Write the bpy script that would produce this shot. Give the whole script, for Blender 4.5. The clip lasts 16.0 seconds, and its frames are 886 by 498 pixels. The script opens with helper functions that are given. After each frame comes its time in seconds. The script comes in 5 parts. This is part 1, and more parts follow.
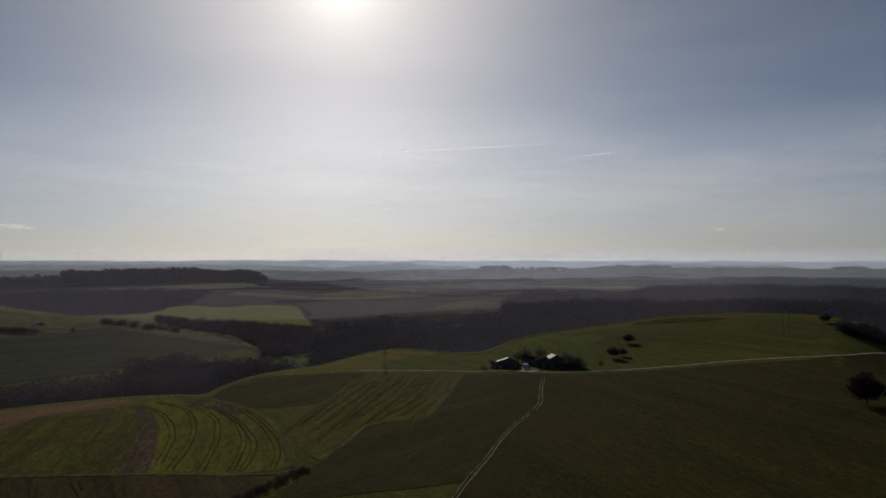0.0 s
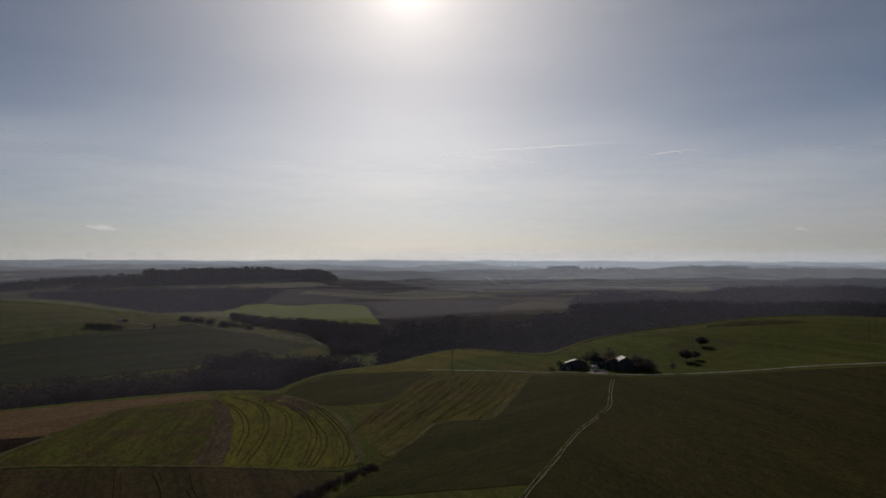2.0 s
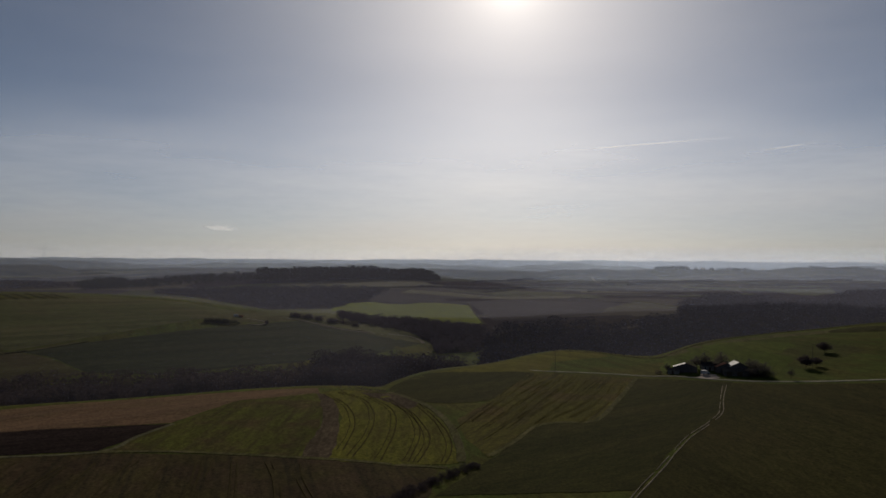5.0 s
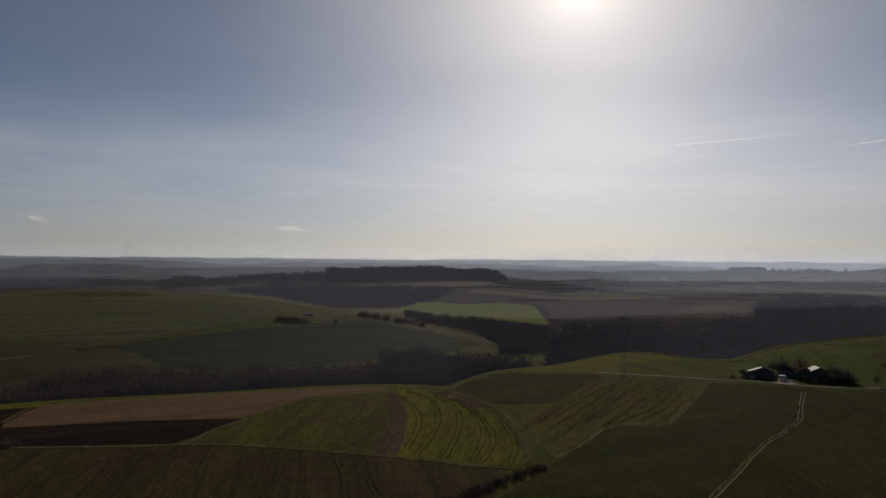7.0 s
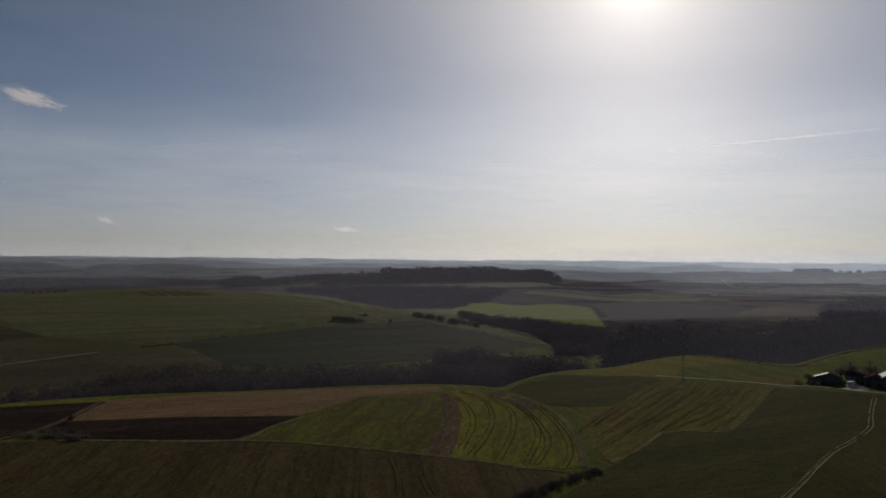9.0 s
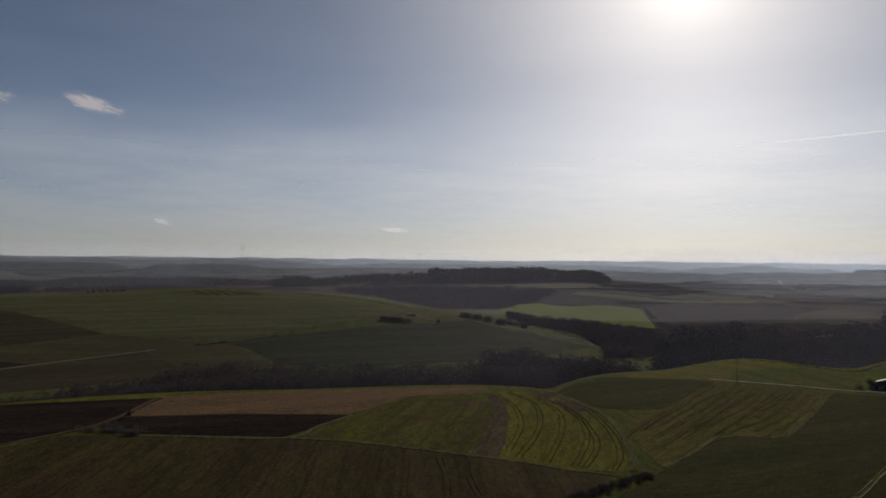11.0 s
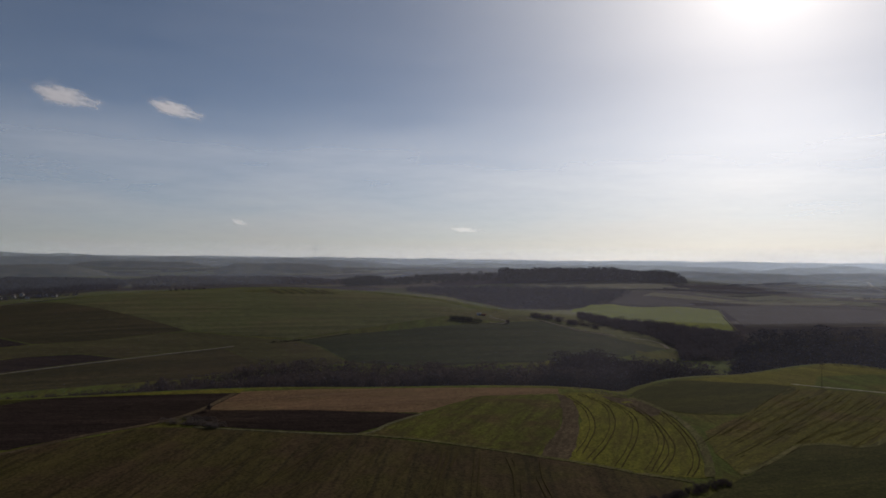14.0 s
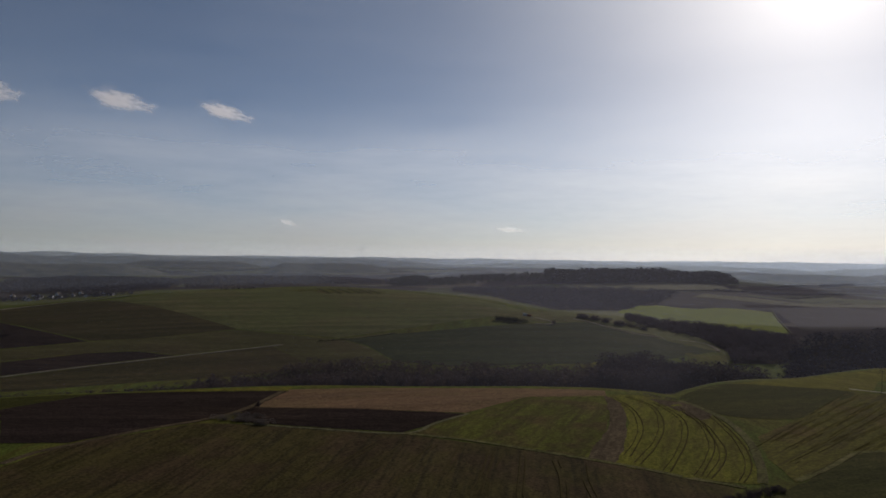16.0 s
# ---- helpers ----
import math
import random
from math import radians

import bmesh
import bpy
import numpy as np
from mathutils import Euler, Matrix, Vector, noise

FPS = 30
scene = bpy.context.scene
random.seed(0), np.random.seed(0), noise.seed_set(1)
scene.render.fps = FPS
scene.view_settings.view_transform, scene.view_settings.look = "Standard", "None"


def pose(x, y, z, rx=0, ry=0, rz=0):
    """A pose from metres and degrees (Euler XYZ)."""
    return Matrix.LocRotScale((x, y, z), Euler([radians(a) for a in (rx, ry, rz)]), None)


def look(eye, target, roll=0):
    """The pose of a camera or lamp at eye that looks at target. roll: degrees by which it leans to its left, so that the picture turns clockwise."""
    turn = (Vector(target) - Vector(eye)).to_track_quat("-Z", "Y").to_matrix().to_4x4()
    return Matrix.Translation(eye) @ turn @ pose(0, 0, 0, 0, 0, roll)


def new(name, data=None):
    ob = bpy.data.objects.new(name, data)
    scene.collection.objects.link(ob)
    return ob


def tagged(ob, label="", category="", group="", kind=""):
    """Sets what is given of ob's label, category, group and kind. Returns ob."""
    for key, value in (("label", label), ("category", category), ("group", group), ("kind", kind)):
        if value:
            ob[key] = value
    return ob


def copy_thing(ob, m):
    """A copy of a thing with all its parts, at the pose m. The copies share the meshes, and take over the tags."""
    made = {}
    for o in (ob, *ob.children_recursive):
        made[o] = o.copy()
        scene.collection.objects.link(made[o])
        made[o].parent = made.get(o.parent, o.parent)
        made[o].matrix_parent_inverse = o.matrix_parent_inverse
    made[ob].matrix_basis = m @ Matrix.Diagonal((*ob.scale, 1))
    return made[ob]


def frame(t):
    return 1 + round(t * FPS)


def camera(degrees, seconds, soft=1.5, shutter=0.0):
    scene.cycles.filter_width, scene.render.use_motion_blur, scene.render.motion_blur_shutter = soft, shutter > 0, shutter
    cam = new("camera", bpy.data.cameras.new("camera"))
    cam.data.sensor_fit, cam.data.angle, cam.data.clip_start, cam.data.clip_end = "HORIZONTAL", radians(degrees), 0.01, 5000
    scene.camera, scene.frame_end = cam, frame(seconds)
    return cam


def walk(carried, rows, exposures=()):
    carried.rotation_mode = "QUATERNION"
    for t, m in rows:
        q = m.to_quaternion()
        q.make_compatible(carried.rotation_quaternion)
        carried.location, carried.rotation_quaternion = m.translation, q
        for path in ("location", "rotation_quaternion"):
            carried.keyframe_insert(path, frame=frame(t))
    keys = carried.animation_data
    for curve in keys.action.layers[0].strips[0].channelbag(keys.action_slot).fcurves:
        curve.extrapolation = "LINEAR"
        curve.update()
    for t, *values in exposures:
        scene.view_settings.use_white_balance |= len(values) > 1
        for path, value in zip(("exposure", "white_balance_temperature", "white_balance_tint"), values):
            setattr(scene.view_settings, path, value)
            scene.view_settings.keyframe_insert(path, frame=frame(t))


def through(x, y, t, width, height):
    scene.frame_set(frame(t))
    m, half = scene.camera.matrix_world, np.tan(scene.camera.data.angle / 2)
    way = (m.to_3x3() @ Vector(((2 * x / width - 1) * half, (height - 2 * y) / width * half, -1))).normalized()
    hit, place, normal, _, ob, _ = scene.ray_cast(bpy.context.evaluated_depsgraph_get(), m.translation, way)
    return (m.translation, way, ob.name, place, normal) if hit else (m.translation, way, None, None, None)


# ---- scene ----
cam = camera(63.1, 16.0, soft=1.7)
EYE, TILT, LEAN = 70.0, 0.85, -0.17
# seconds, yaw, pitch, roll of a hovering drone that pans to its left
ROWS = [
    (0.0, 0.0, 0.0, 0.0),
    (1.0, 2.66, 0.0, 0.0),
    (2.0, 5.32, 0.0, -0.01),
    (3.0, 8.02, -0.02, -0.04),
    (4.0, 10.72, -0.03, -0.06),
    (5.25, 14.15, -0.04, -0.08),
    (6.5, 17.46, -0.05, -0.10),
    (7.0, 18.68, -0.04, -0.10),
    (8.0, 20.98, -0.01, -0.12),
    (9.0, 22.98, 0.01, -0.13),
    (10.25, 25.37, 0.03, -0.13),
    (11.5, 27.71, 0.04, -0.13),
    (12.5, 29.56, 0.02, -0.13),
    (13.5, 31.38, 0.01, -0.13),
    (14.5, 33.22, 0.01, -0.14),
    (15.5, 35.03, 0.01, -0.16),
    (16.0, 35.91, 0.01, -0.17),
]
walk(cam, [(t, pose(0, 0, EYE, TILT, LEAN, 0) @ pose(0, 0, 0, 90 + pitch, roll, yaw)) for t, yaw, pitch, roll in ROWS],
     exposures=[(0.0, -0.13, 7400, 12), (3.5, -0.20, 7400, 12), (7.0, -0.16, 7400, 12), (12.5, 0.10, 7300, 12), (16.0, 0.22, 7150, 12)])

# ---- daylight ----
SUN_AZ, SUN_EL = -8.2, 21.6   # bearing (east of north) and height of the sun, degrees
world = bpy.data.worlds.new("sky")
scene.world = world
world.use_nodes = True
wn = world.node_tree.nodes
sky = wn.new("ShaderNodeTexSky")
sky.sky_type, sky.sun_disc = "NISHITA", False
sky.sun_elevation, sky.sun_rotation = radians(SUN_EL), radians(SUN_AZ)
sky.altitude, sky.air_density, sky.dust_density, sky.ozone_density = 300, 0.55, 0.15, 2.5
world.node_tree.links.new(sky.outputs[0], wn["Background"].inputs[0])
wn["Background"].inputs[1].default_value = 0.045
sun = new("sun", bpy.data.lights.new("sun", "SUN"))
sun.data.energy, sun.data.angle, sun.data.color = 3.4, radians(0.6), (1.0, 0.975, 0.935)
a, e = radians(SUN_AZ), radians(SUN_EL)
sun.matrix_world = look((math.sin(a) * math.cos(e) * 100, math.cos(a) * math.cos(e) * 100, math.sin(e) * 100), (0, 0, 0))

# Break lines of the land seen from the hover point: bearing in degrees (east of north), then distance and height in metres.
BEARING = np.array([-180, -72, -67, -58, -51, -45, -38, -33, -28, -24, -20, -18, -17.4, -15, -13.5, -10, -4, 3, 6, 10, 14, 18, 22, 28.6, 32, 60, 180.0])
SLOPE_R = np.array([300, 300, 300, 300, 300, 300, 300, 300, 300, 300, 300, 300, 300, 310, 320, 340, 380, 400, 420, 430, 440, 450, 450, 440, 430, 300, 300.0])
SLOPE_Z = np.array([0, 0, 0, .3, .3, .4, .5, .5, .6, .6, .3, -.4, -.6, -.4, 0, .4, .3, 0, 0, 0, .8, 2, 3.4, 5, 4.5, 2, 0.0])
EDGE_R = np.array([400, 402, 402, 396, 396, 393, 388, 390, 396, 396, 386, 378, 388, 428, 446, 478, 550, 535, 590, 652, 700, 720, 730, 700, 630, 500, 400.0])
EDGE_Z = np.array([0, -1.4, -1.4, -1.7, -1.7, -1.7, -1.9, -1.8, -1.8, -1.5, -1.2, -1.2, -0.6, -0.3, -0.4, -1, 0.7, 0.0, 5.6, 8.3, 11.7, 18.5, 21.2, 21.7, 6, 0, 0.0])
VALLEY_R = np.array([560, 540, 540, 545, 550, 555, 560, 570, 580, 600, 620, 640, 640, 670, 680, 700, 760, 780, 800, 850, 880, 900, 920, 920, 900, 800, 560.0])
VALLEY_Z = np.array([-30, -30, -32, -32, -33, -33, -33, -34, -34, -36, -38, -40, -40, -42, -42, -42, -42, -40, -39, -38, -36, -35, -33, -33, -34, -30, -30.0])
BROW_R = np.array([1000, 1000, 1000, 1050, 1080, 1100, 1080, 1040, 1000, 980, 990, 1000, 1000, 1000, 1000, 1000, 1000, 1000, 1020, 1050, 1080, 1100, 1150, 1150, 1100, 1100, 1000.0])
BROW_Z = np.array([0, -2, .2, 13, 19, 22, 16, 9.3, -1, -6, -18, -23, -23, -24, -24, -24, -18, -8, -6, -4, -5, -7, -6, -6, -5, 0, 0.0])
HOLLOW_R = np.array([1350, 1350, 1350, 1350, 1350, 1350, 1350, 1300, 1250, 1220, 1300, 1350, 1350, 1350, 1350, 1350, 1400, 1400, 1400, 1400, 1430, 1450, 1500, 1500, 1500, 1400, 1350.0])
HOLLOW_Z = np.array([-10, -12, -12, 0, 5, 8, 0, -8, -20, -20, -19, -18, -18, -17, -17, -16, -6, 0, 1, 3, 4, 5, 10, 10, 10, 0, -10.0])
HILL_R = np.array([2100, 2100, 2100, 2100, 2100, 2100, 1900, 1800, 1750, 1750, 1750, 1750, 1750, 1760, 1780, 1850, 2000, 2000, 2000, 2000, 2000, 1950, 1900, 1900, 1900, 2000, 2100.0])
HILL_Z = np.array([0, -3, -3, 1, 1, 1, 2, 10.6, 15.7, 15.7, 15.7, 15.7, 15.7, 15, 14, 11, 8, 10, 12, 14, 16, 18, 18, 18, 18, 10, 0.0])
TOP_R = np.array([3000, 3000, 3000, 3000, 3000, 2900, 2300, 2000, 2000, 2000, 2000, 2000, 2000, 2000, 2000, 2500, 3000, 3000, 3000, 3000, 3000, 2800, 2500, 2500, 2500, 3000, 3000.0])
TOP_Z = np.array([10, 10, 10, 10, 10, 10, 10, 25, 28, 29, 29, 29, 29, 24, 18, 12, 10, 18, 22, 28, 28, 22, 12, 12, 12, 10, 10.0])
N = len(BEARING)
LINES = [(np.zeros(N), np.zeros(N)), (np.full(N, 180.0), np.zeros(N)), (SLOPE_R, SLOPE_Z), (EDGE_R, EDGE_Z), (VALLEY_R, VALLEY_Z), (BROW_R, BROW_Z),
         (HOLLOW_R, HOLLOW_Z), (HILL_R, HILL_Z), (TOP_R, TOP_Z), (np.full(N, 3700.0), np.full(N, 20.0)), (np.full(N, 4900.0), np.full(N, 55.0))]


def along(values, bearing):
    """A break line's value at the bearings, eased between its stations."""
    i = np.clip(np.searchsorted(BEARING, bearing, side="right") - 1, 0, N - 2)
    u = (bearing - BEARING[i]) / (BEARING[i + 1] - BEARING[i])
    d = np.gradient(values, BEARING)
    step = BEARING[i + 1] - BEARING[i]
    flat = (values[1:] - values[:-1])[i] / step
    lim = 3 * np.abs(flat)
    a, b = np.clip(d[i], -lim, lim) * step, np.clip(d[i + 1], -lim, lim) * step
    return (2 * u**3 - 3 * u**2 + 1) * values[i] + (u**3 - 2 * u**2 + u) * a + (3 * u**2 - 2 * u**3) * values[i + 1] + (u**3 - u**2) * b


def height(x, y):
    """The land's height at arrays x, y."""
    x, y = np.atleast_1d(np.asarray(x, float)), np.atleast_1d(np.asarray(y, float))
    r, bearing = np.hypot(x, y), np.degrees(np.arctan2(x, y))
    rs = np.stack([along(a, bearing) for a, b in LINES])
    zs = np.stack([along(b, bearing) for a, b in LINES])
    sl = (zs[1:] - zs[:-1]) / (rs[1:] - rs[:-1])
    g = np.zeros_like(zs)
    same = sl[1:] * sl[:-1] > 0
    g[1:-1] = np.where(same, 2 * sl[1:] * sl[:-1] / np.where(same, sl[1:] + sl[:-1], 1), 0)
    z = np.zeros_like(r)
    for k in range(len(LINES) - 1):
        step = rs[k + 1] - rs[k]
        u = (r - rs[k]) / step
        inside = (u >= 0) & (u < 1)
        u = np.clip(u, 0, 1)
        h = (2 * u**3 - 3 * u**2 + 1) * zs[k] + (u**3 - 2 * u**2 + u) * g[k] * step + (3 * u**2 - 2 * u**3) * zs[k + 1] + (u**3 - u**2) * g[k + 1] * step
        z = np.where(inside, h, z)
    z = np.where(r >= rs[-1], zs[-1], z)
    swell = np.clip((r - 60) / 200, 0, 1) * (0.5 + np.clip((r - 900) / 600, 0, 3))
    return z + swell * (np.sin(x / 83 + 0.7) * np.cos(y / 71 + x / 190) * 0.6 + np.sin(x / 37 - y / 45) * 0.25)

# ---- materials ----
def nodes_of(name, rough=0.9):
    m = bpy.data.materials.new(name)
    m.use_nodes = True
    nt = m.node_tree
    p = nt.nodes["Principled BSDF"]
    p.inputs["Roughness"].default_value = rough
    p.inputs["Specular IOR Level"].default_value = 0.2
    return m, nt, p


def noise_node(nt, vec, scale, detail=4.0, rough=0.6):
    n = nt.nodes.new("ShaderNodeTexNoise")
    n.inputs["Scale"].default_value, n.inputs["Detail"].default_value, n.inputs["Roughness"].default_value = scale, detail, rough
    nt.links.new(vec, n.inputs["Vector"])
    return n.outputs["Fac"]


def stretched(nt, turn, across, length):
    """Coordinates turned by degrees and squeezed, for streaks that run along the drilling direction."""
    tc, mp = nt.nodes.new("ShaderNodeTexCoord"), nt.nodes.new("ShaderNodeMapping")
    mp.vector_type = "TEXTURE"
    mp.inputs["Rotation"].default_value = (0, 0, radians(turn))
    mp.inputs["Scale"].default_value = (across, length, 10)
    nt.links.new(tc.outputs["Object"], mp.inputs["Vector"])
    return mp.outputs["Vector"]


def ramp(nt, fac, lo, hi):
    r = nt.nodes.new("ShaderNodeMapRange")
    r.interpolation_type = "SMOOTHSTEP"
    r.inputs["From Min"].default_value, r.inputs["From Max"].default_value = lo, hi
    nt.links.new(fac, r.inputs["Value"])
    return r.outputs["Result"]


def blend(nt, fac, a, b, kind="MIX"):
    mx = nt.nodes.new("ShaderNodeMix")
    mx.data_type, mx.blend_type = "RGBA", kind
    for sock, v in ((mx.inputs["Factor"], fac), (mx.inputs["A"], a), (mx.inputs["B"], b)):
        if isinstance(v, (int, float)):
            sock.default_value = v
        elif isinstance(v, tuple):
            sock.default_value = (*v, 1)
        else:
            nt.links.new(v, sock)
    return mx.outputs["Result"]


def crop(name, base, patch, streak, turn=0, across=3.0, length=90.0, patch_size=45.0, patch_at=(0.45, 0.65), streak_at=(0.45, 0.7), relief=0.5, sheen=0.006):
    """Farmland: a base colour, uneven patches of a second, streaks of a third along the rows, clods and blades as relief."""
    m, nt, p = nodes_of(name, 1.0)
    p.inputs["Specular IOR Level"].default_value = sheen
    p.inputs["Specular Tint"].default_value = (0.95, 0.85, 0.45, 1)
    tc = nt.nodes.new("ShaderNodeTexCoord").outputs["Object"]
    big = ramp(nt, noise_node(nt, tc, 1 / patch_size, 5), *patch_at)
    lines = ramp(nt, noise_node(nt, stretched(nt, turn, across, length), 1.0, 3), *streak_at)
    fine = noise_node(nt, tc, 0.9, 6, 0.7)
    c = blend(nt, big, base, patch)
    c = blend(nt, lines, c, streak)
    wide = ramp(nt, noise_node(nt, stretched(nt, turn, 14.0, 160.0), 1.0, 2), 0.3, 0.75)
    dark = blend(nt, 1.0, c, (0.70, 0.72, 0.72), "MULTIPLY")
    c = blend(nt, wide, dark, c)
    tuft = ramp(nt, noise_node(nt, stretched(nt, turn, 2.2, 9.0), 1.0, 4, 0.65), 0.35, 0.68)
    c = blend(nt, tuft, blend(nt, 1.0, c, (0.80, 0.78, 0.80), "MULTIPLY"), blend(nt, 1.0, c, (1.16, 1.17, 1.12), "MULTIPLY"))
    g = blend(nt, ramp(nt, fine, 0.3, 0.75), blend(nt, 1.0, c, (0.54, 0.56, 0.53), "MULTIPLY"), blend(nt, 1.0, c, (1.44, 1.40, 1.32), "MULTIPLY"))
    nt.links.new(g, p.inputs["Base Color"])
    b = nt.nodes.new("ShaderNodeBump")
    b.inputs["Strength"].default_value, b.inputs["Distance"].default_value = relief, 0.5
    nt.links.new(fine, b.inputs["Height"])
    nt.links.new(b.outputs["Normal"], p.inputs["Normal"])
    return m


def mottled(name, a, b, scale=0.5, rough=0.85, metal=0.0, relief=0.3):
    m, nt, p = nodes_of(name, rough)
    tc = nt.nodes.new("ShaderNodeTexCoord").outputs["Object"]
    if metal == 0.0 and rough > 0.8:
        p.inputs["Specular IOR Level"].default_value = 0.0
    c = blend(nt, ramp(nt, noise_node(nt, tc, scale, 5), 0.35, 0.65), a, b)
    fine = noise_node(nt, tc, scale * 9, 4, 0.7)
    c = blend(nt, ramp(nt, fine, 0.3, 0.7), blend(nt, 1.0, c, (0.75, 0.75, 0.75), "MULTIPLY"), c)
    nt.links.new(c, p.inputs["Base Color"])
    p.inputs["Metallic"].default_value = metal
    bu = nt.nodes.new("ShaderNodeBump")
    bu.inputs["Strength"].default_value = relief
    nt.links.new(fine, bu.inputs["Height"])
    nt.links.new(bu.outputs["Normal"], p.inputs["Normal"])
    return m


def twigs(name, a, b, through=0.15):
    """Bare twigs or leaves, each clump a little different."""
    m, nt, p = nodes_of(name, 0.9)
    p.inputs["Specular IOR Level"].default_value = 0.0
    g = nt.nodes.new("ShaderNodeNewGeometry")
    o = nt.nodes.new("ShaderNodeObjectInfo")
    c = blend(nt, g.outputs["Random Per Island"], a, b)
    c = blend(nt, ramp(nt, o.outputs["Random"], 0, 1), c, blend(nt, 1.0, c, (0.7, 0.72, 0.75), "MULTIPLY"))
    nt.links.new(c, p.inputs["Base Color"])
    tl, mx = nt.nodes.new("ShaderNodeBsdfTranslucent"), nt.nodes.new("ShaderNodeMixShader")
    mx.inputs["Fac"].default_value = through
    nt.links.new(c, tl.inputs["Color"])
    nt.links.new(p.outputs[0], mx.inputs[1])
    nt.links.new(tl.outputs[0], mx.inputs[2])
    nt.links.new(mx.outputs[0], nt.nodes["Material Output"].inputs["Surface"])
    return m


GRASS = (0.062, 0.078, 0.018)
M_LAND = crop("meadow_grass", GRASS, (0.082, 0.074, 0.021), (0.065, 0.061, 0.017), 35, 6, 120, 60)
M_WHEAT_DARK = crop("winter_wheat_dark", (0.038, 0.038, 0.012), (0.044, 0.040, 0.014), (0.036, 0.034, 0.013), -38, 4, 200, 90)
M_OLIVE = crop("winter_wheat_olive", (0.038, 0.035, 0.011), (0.041, 0.034, 0.012), (0.036, 0.032, 0.011), 17, 5, 200, 110)
M_MIX = crop("patchy_green_field", (0.082, 0.074, 0.018), (0.086, 0.063, 0.026), (0.054, 0.046, 0.018), -9, 2.4, 130, 40)
M_LIME = crop("bright_green_field", (0.104, 0.095, 0.018), (0.107, 0.092, 0.025), (0.084, 0.076, 0.018), 60, 5, 120, 35)
M_STRIP = crop("young_green_strip", (0.108, 0.104, 0.018), (0.096, 0.086, 0.020), (0.084, 0.074, 0.018), 15, 4, 90, 25)
M_PATCHY = crop("weedy_stubble", (0.074, 0.076, 0.017), (0.074, 0.054, 0.024), (0.056, 0.050, 0.018), 14, 3.5, 70, 22)
M_STUBBLE = crop("tan_stubble", (0.130, 0.080, 0.050), (0.110, 0.076, 0.042), (0.140, 0.087, 0.059), -35, 4, 160, 60)
M_PLOUGH = crop("ploughed_earth", (0.031, 0.023, 0.022), (0.036, 0.026, 0.023), (0.027, 0.020, 0.020), -52, 2.5, 160, 60, relief=0.9, sheen=0.0)
M_FALLOW = crop("brown_fallow", (0.054, 0.044, 0.018), (0.054, 0.037, 0.022), (0.036, 0.029, 0.016), 29, 2.6, 110, 32, (0.4, 0.62))
M_BROWN = crop("bare_brown_soil", (0.078, 0.058, 0.040), (0.066, 0.050, 0.034), (0.090, 0.068, 0.046), 15, 1.6, 70, 20, relief=0.8, sheen=0.004)
M_FARGREEN = crop("far_green_field", (0.108, 0.136, 0.010), (0.114, 0.126, 0.012), (0.092, 0.108, 0.010), 60, 12, 200, 120)
M_FARBROWN = crop("far_brown_field", (0.022, 0.016, 0.019), (0.028, 0.021, 0.023), (0.018, 0.014, 0.016), 70, 5, 250, 70)
M_FARPALE = crop("far_pale_field", (0.104, 0.097, 0.056), (0.092, 0.088, 0.052), (0.082, 0.078, 0.046), 70, 14, 250, 120)
def parcels(name, tints):
    """Far farmland: a patchwork of field-sized parcels, each of one crop, wood or bare soil."""
    m, nt, p = nodes_of(name, 1.0)
    p.inputs["Specular IOR Level"].default_value = 0.0
    vec = stretched(nt, 24, 260.0, 130.0)
    tc = nt.nodes.new("ShaderNodeTexCoord").outputs["Object"]
    v = nt.nodes.new("ShaderNodeTexVoronoi")
    v.voronoi_dimensions = "2D"
    v.inputs["Scale"].default_value = 1.0
    nt.links.new(vec, v.inputs["Vector"])
    sep = nt.nodes.new("ShaderNodeSeparateColor")
    nt.links.new(v.outputs["Color"], sep.inputs[0])
    cr = nt.nodes.new("ShaderNodeValToRGB")
    cr.color_ramp.interpolation = "CONSTANT"
    cr.color_ramp.elements[0].color = (*tints[0], 1)
    cr.color_ramp.elements[1].position, cr.color_ramp.elements[1].color = 1 / len(tints), (*tints[1], 1)
    for k in range(2, len(tints)):
        e = cr.color_ramp.elements.new(k / len(tints))
        e.color = (*tints[k], 1)
    nt.links.new(sep.outputs[0], cr.inputs["Fac"])
    g = ramp(nt, noise_node(nt, tc, 0.03, 6, 0.7), 0.3, 0.7)
    c = blend(nt, g, blend(nt, 1.0, cr.outputs["Color"], (0.75, 0.75, 0.78), "MULTIPLY"), cr.outputs["Color"])
    nt.links.new(c, p.inputs["Base Color"])
    return m


M_FARPATCH = parcels("far_patchwork_land", ((0.036, 0.030, 0.031), (0.050, 0.052, 0.030), (0.030, 0.025, 0.027), (0.075, 0.066, 0.050), (0.044, 0.038, 0.034), (0.058, 0.060, 0.032), (0.032, 0.028, 0.028)))
# lighter, bluer crop tone: part of the far slope's haze is put in
M_FAROLIVE = crop("hazed_far_wheat", (0.088, 0.092, 0.038), (0.098, 0.088, 0.042), (0.080, 0.079, 0.036), -40, 7, 200, 120)
M_FARDUN = crop("dun_winter_crop", (0.047, 0.040, 0.019), (0.052, 0.039, 0.021), (0.039, 0.032, 0.018), -30, 7, 200, 120)
M_FARWHEAT = crop("far_dark_wheat", (0.034, 0.040, 0.020), (0.038, 0.040, 0.021), (0.031, 0.034, 0.019), -40, 7, 200, 120)
M_WORN = crop("grazed_brownish_grass", (0.060, 0.066, 0.019), (0.066, 0.062, 0.022), (0.054, 0.056, 0.018), 35, 6, 120, 40)
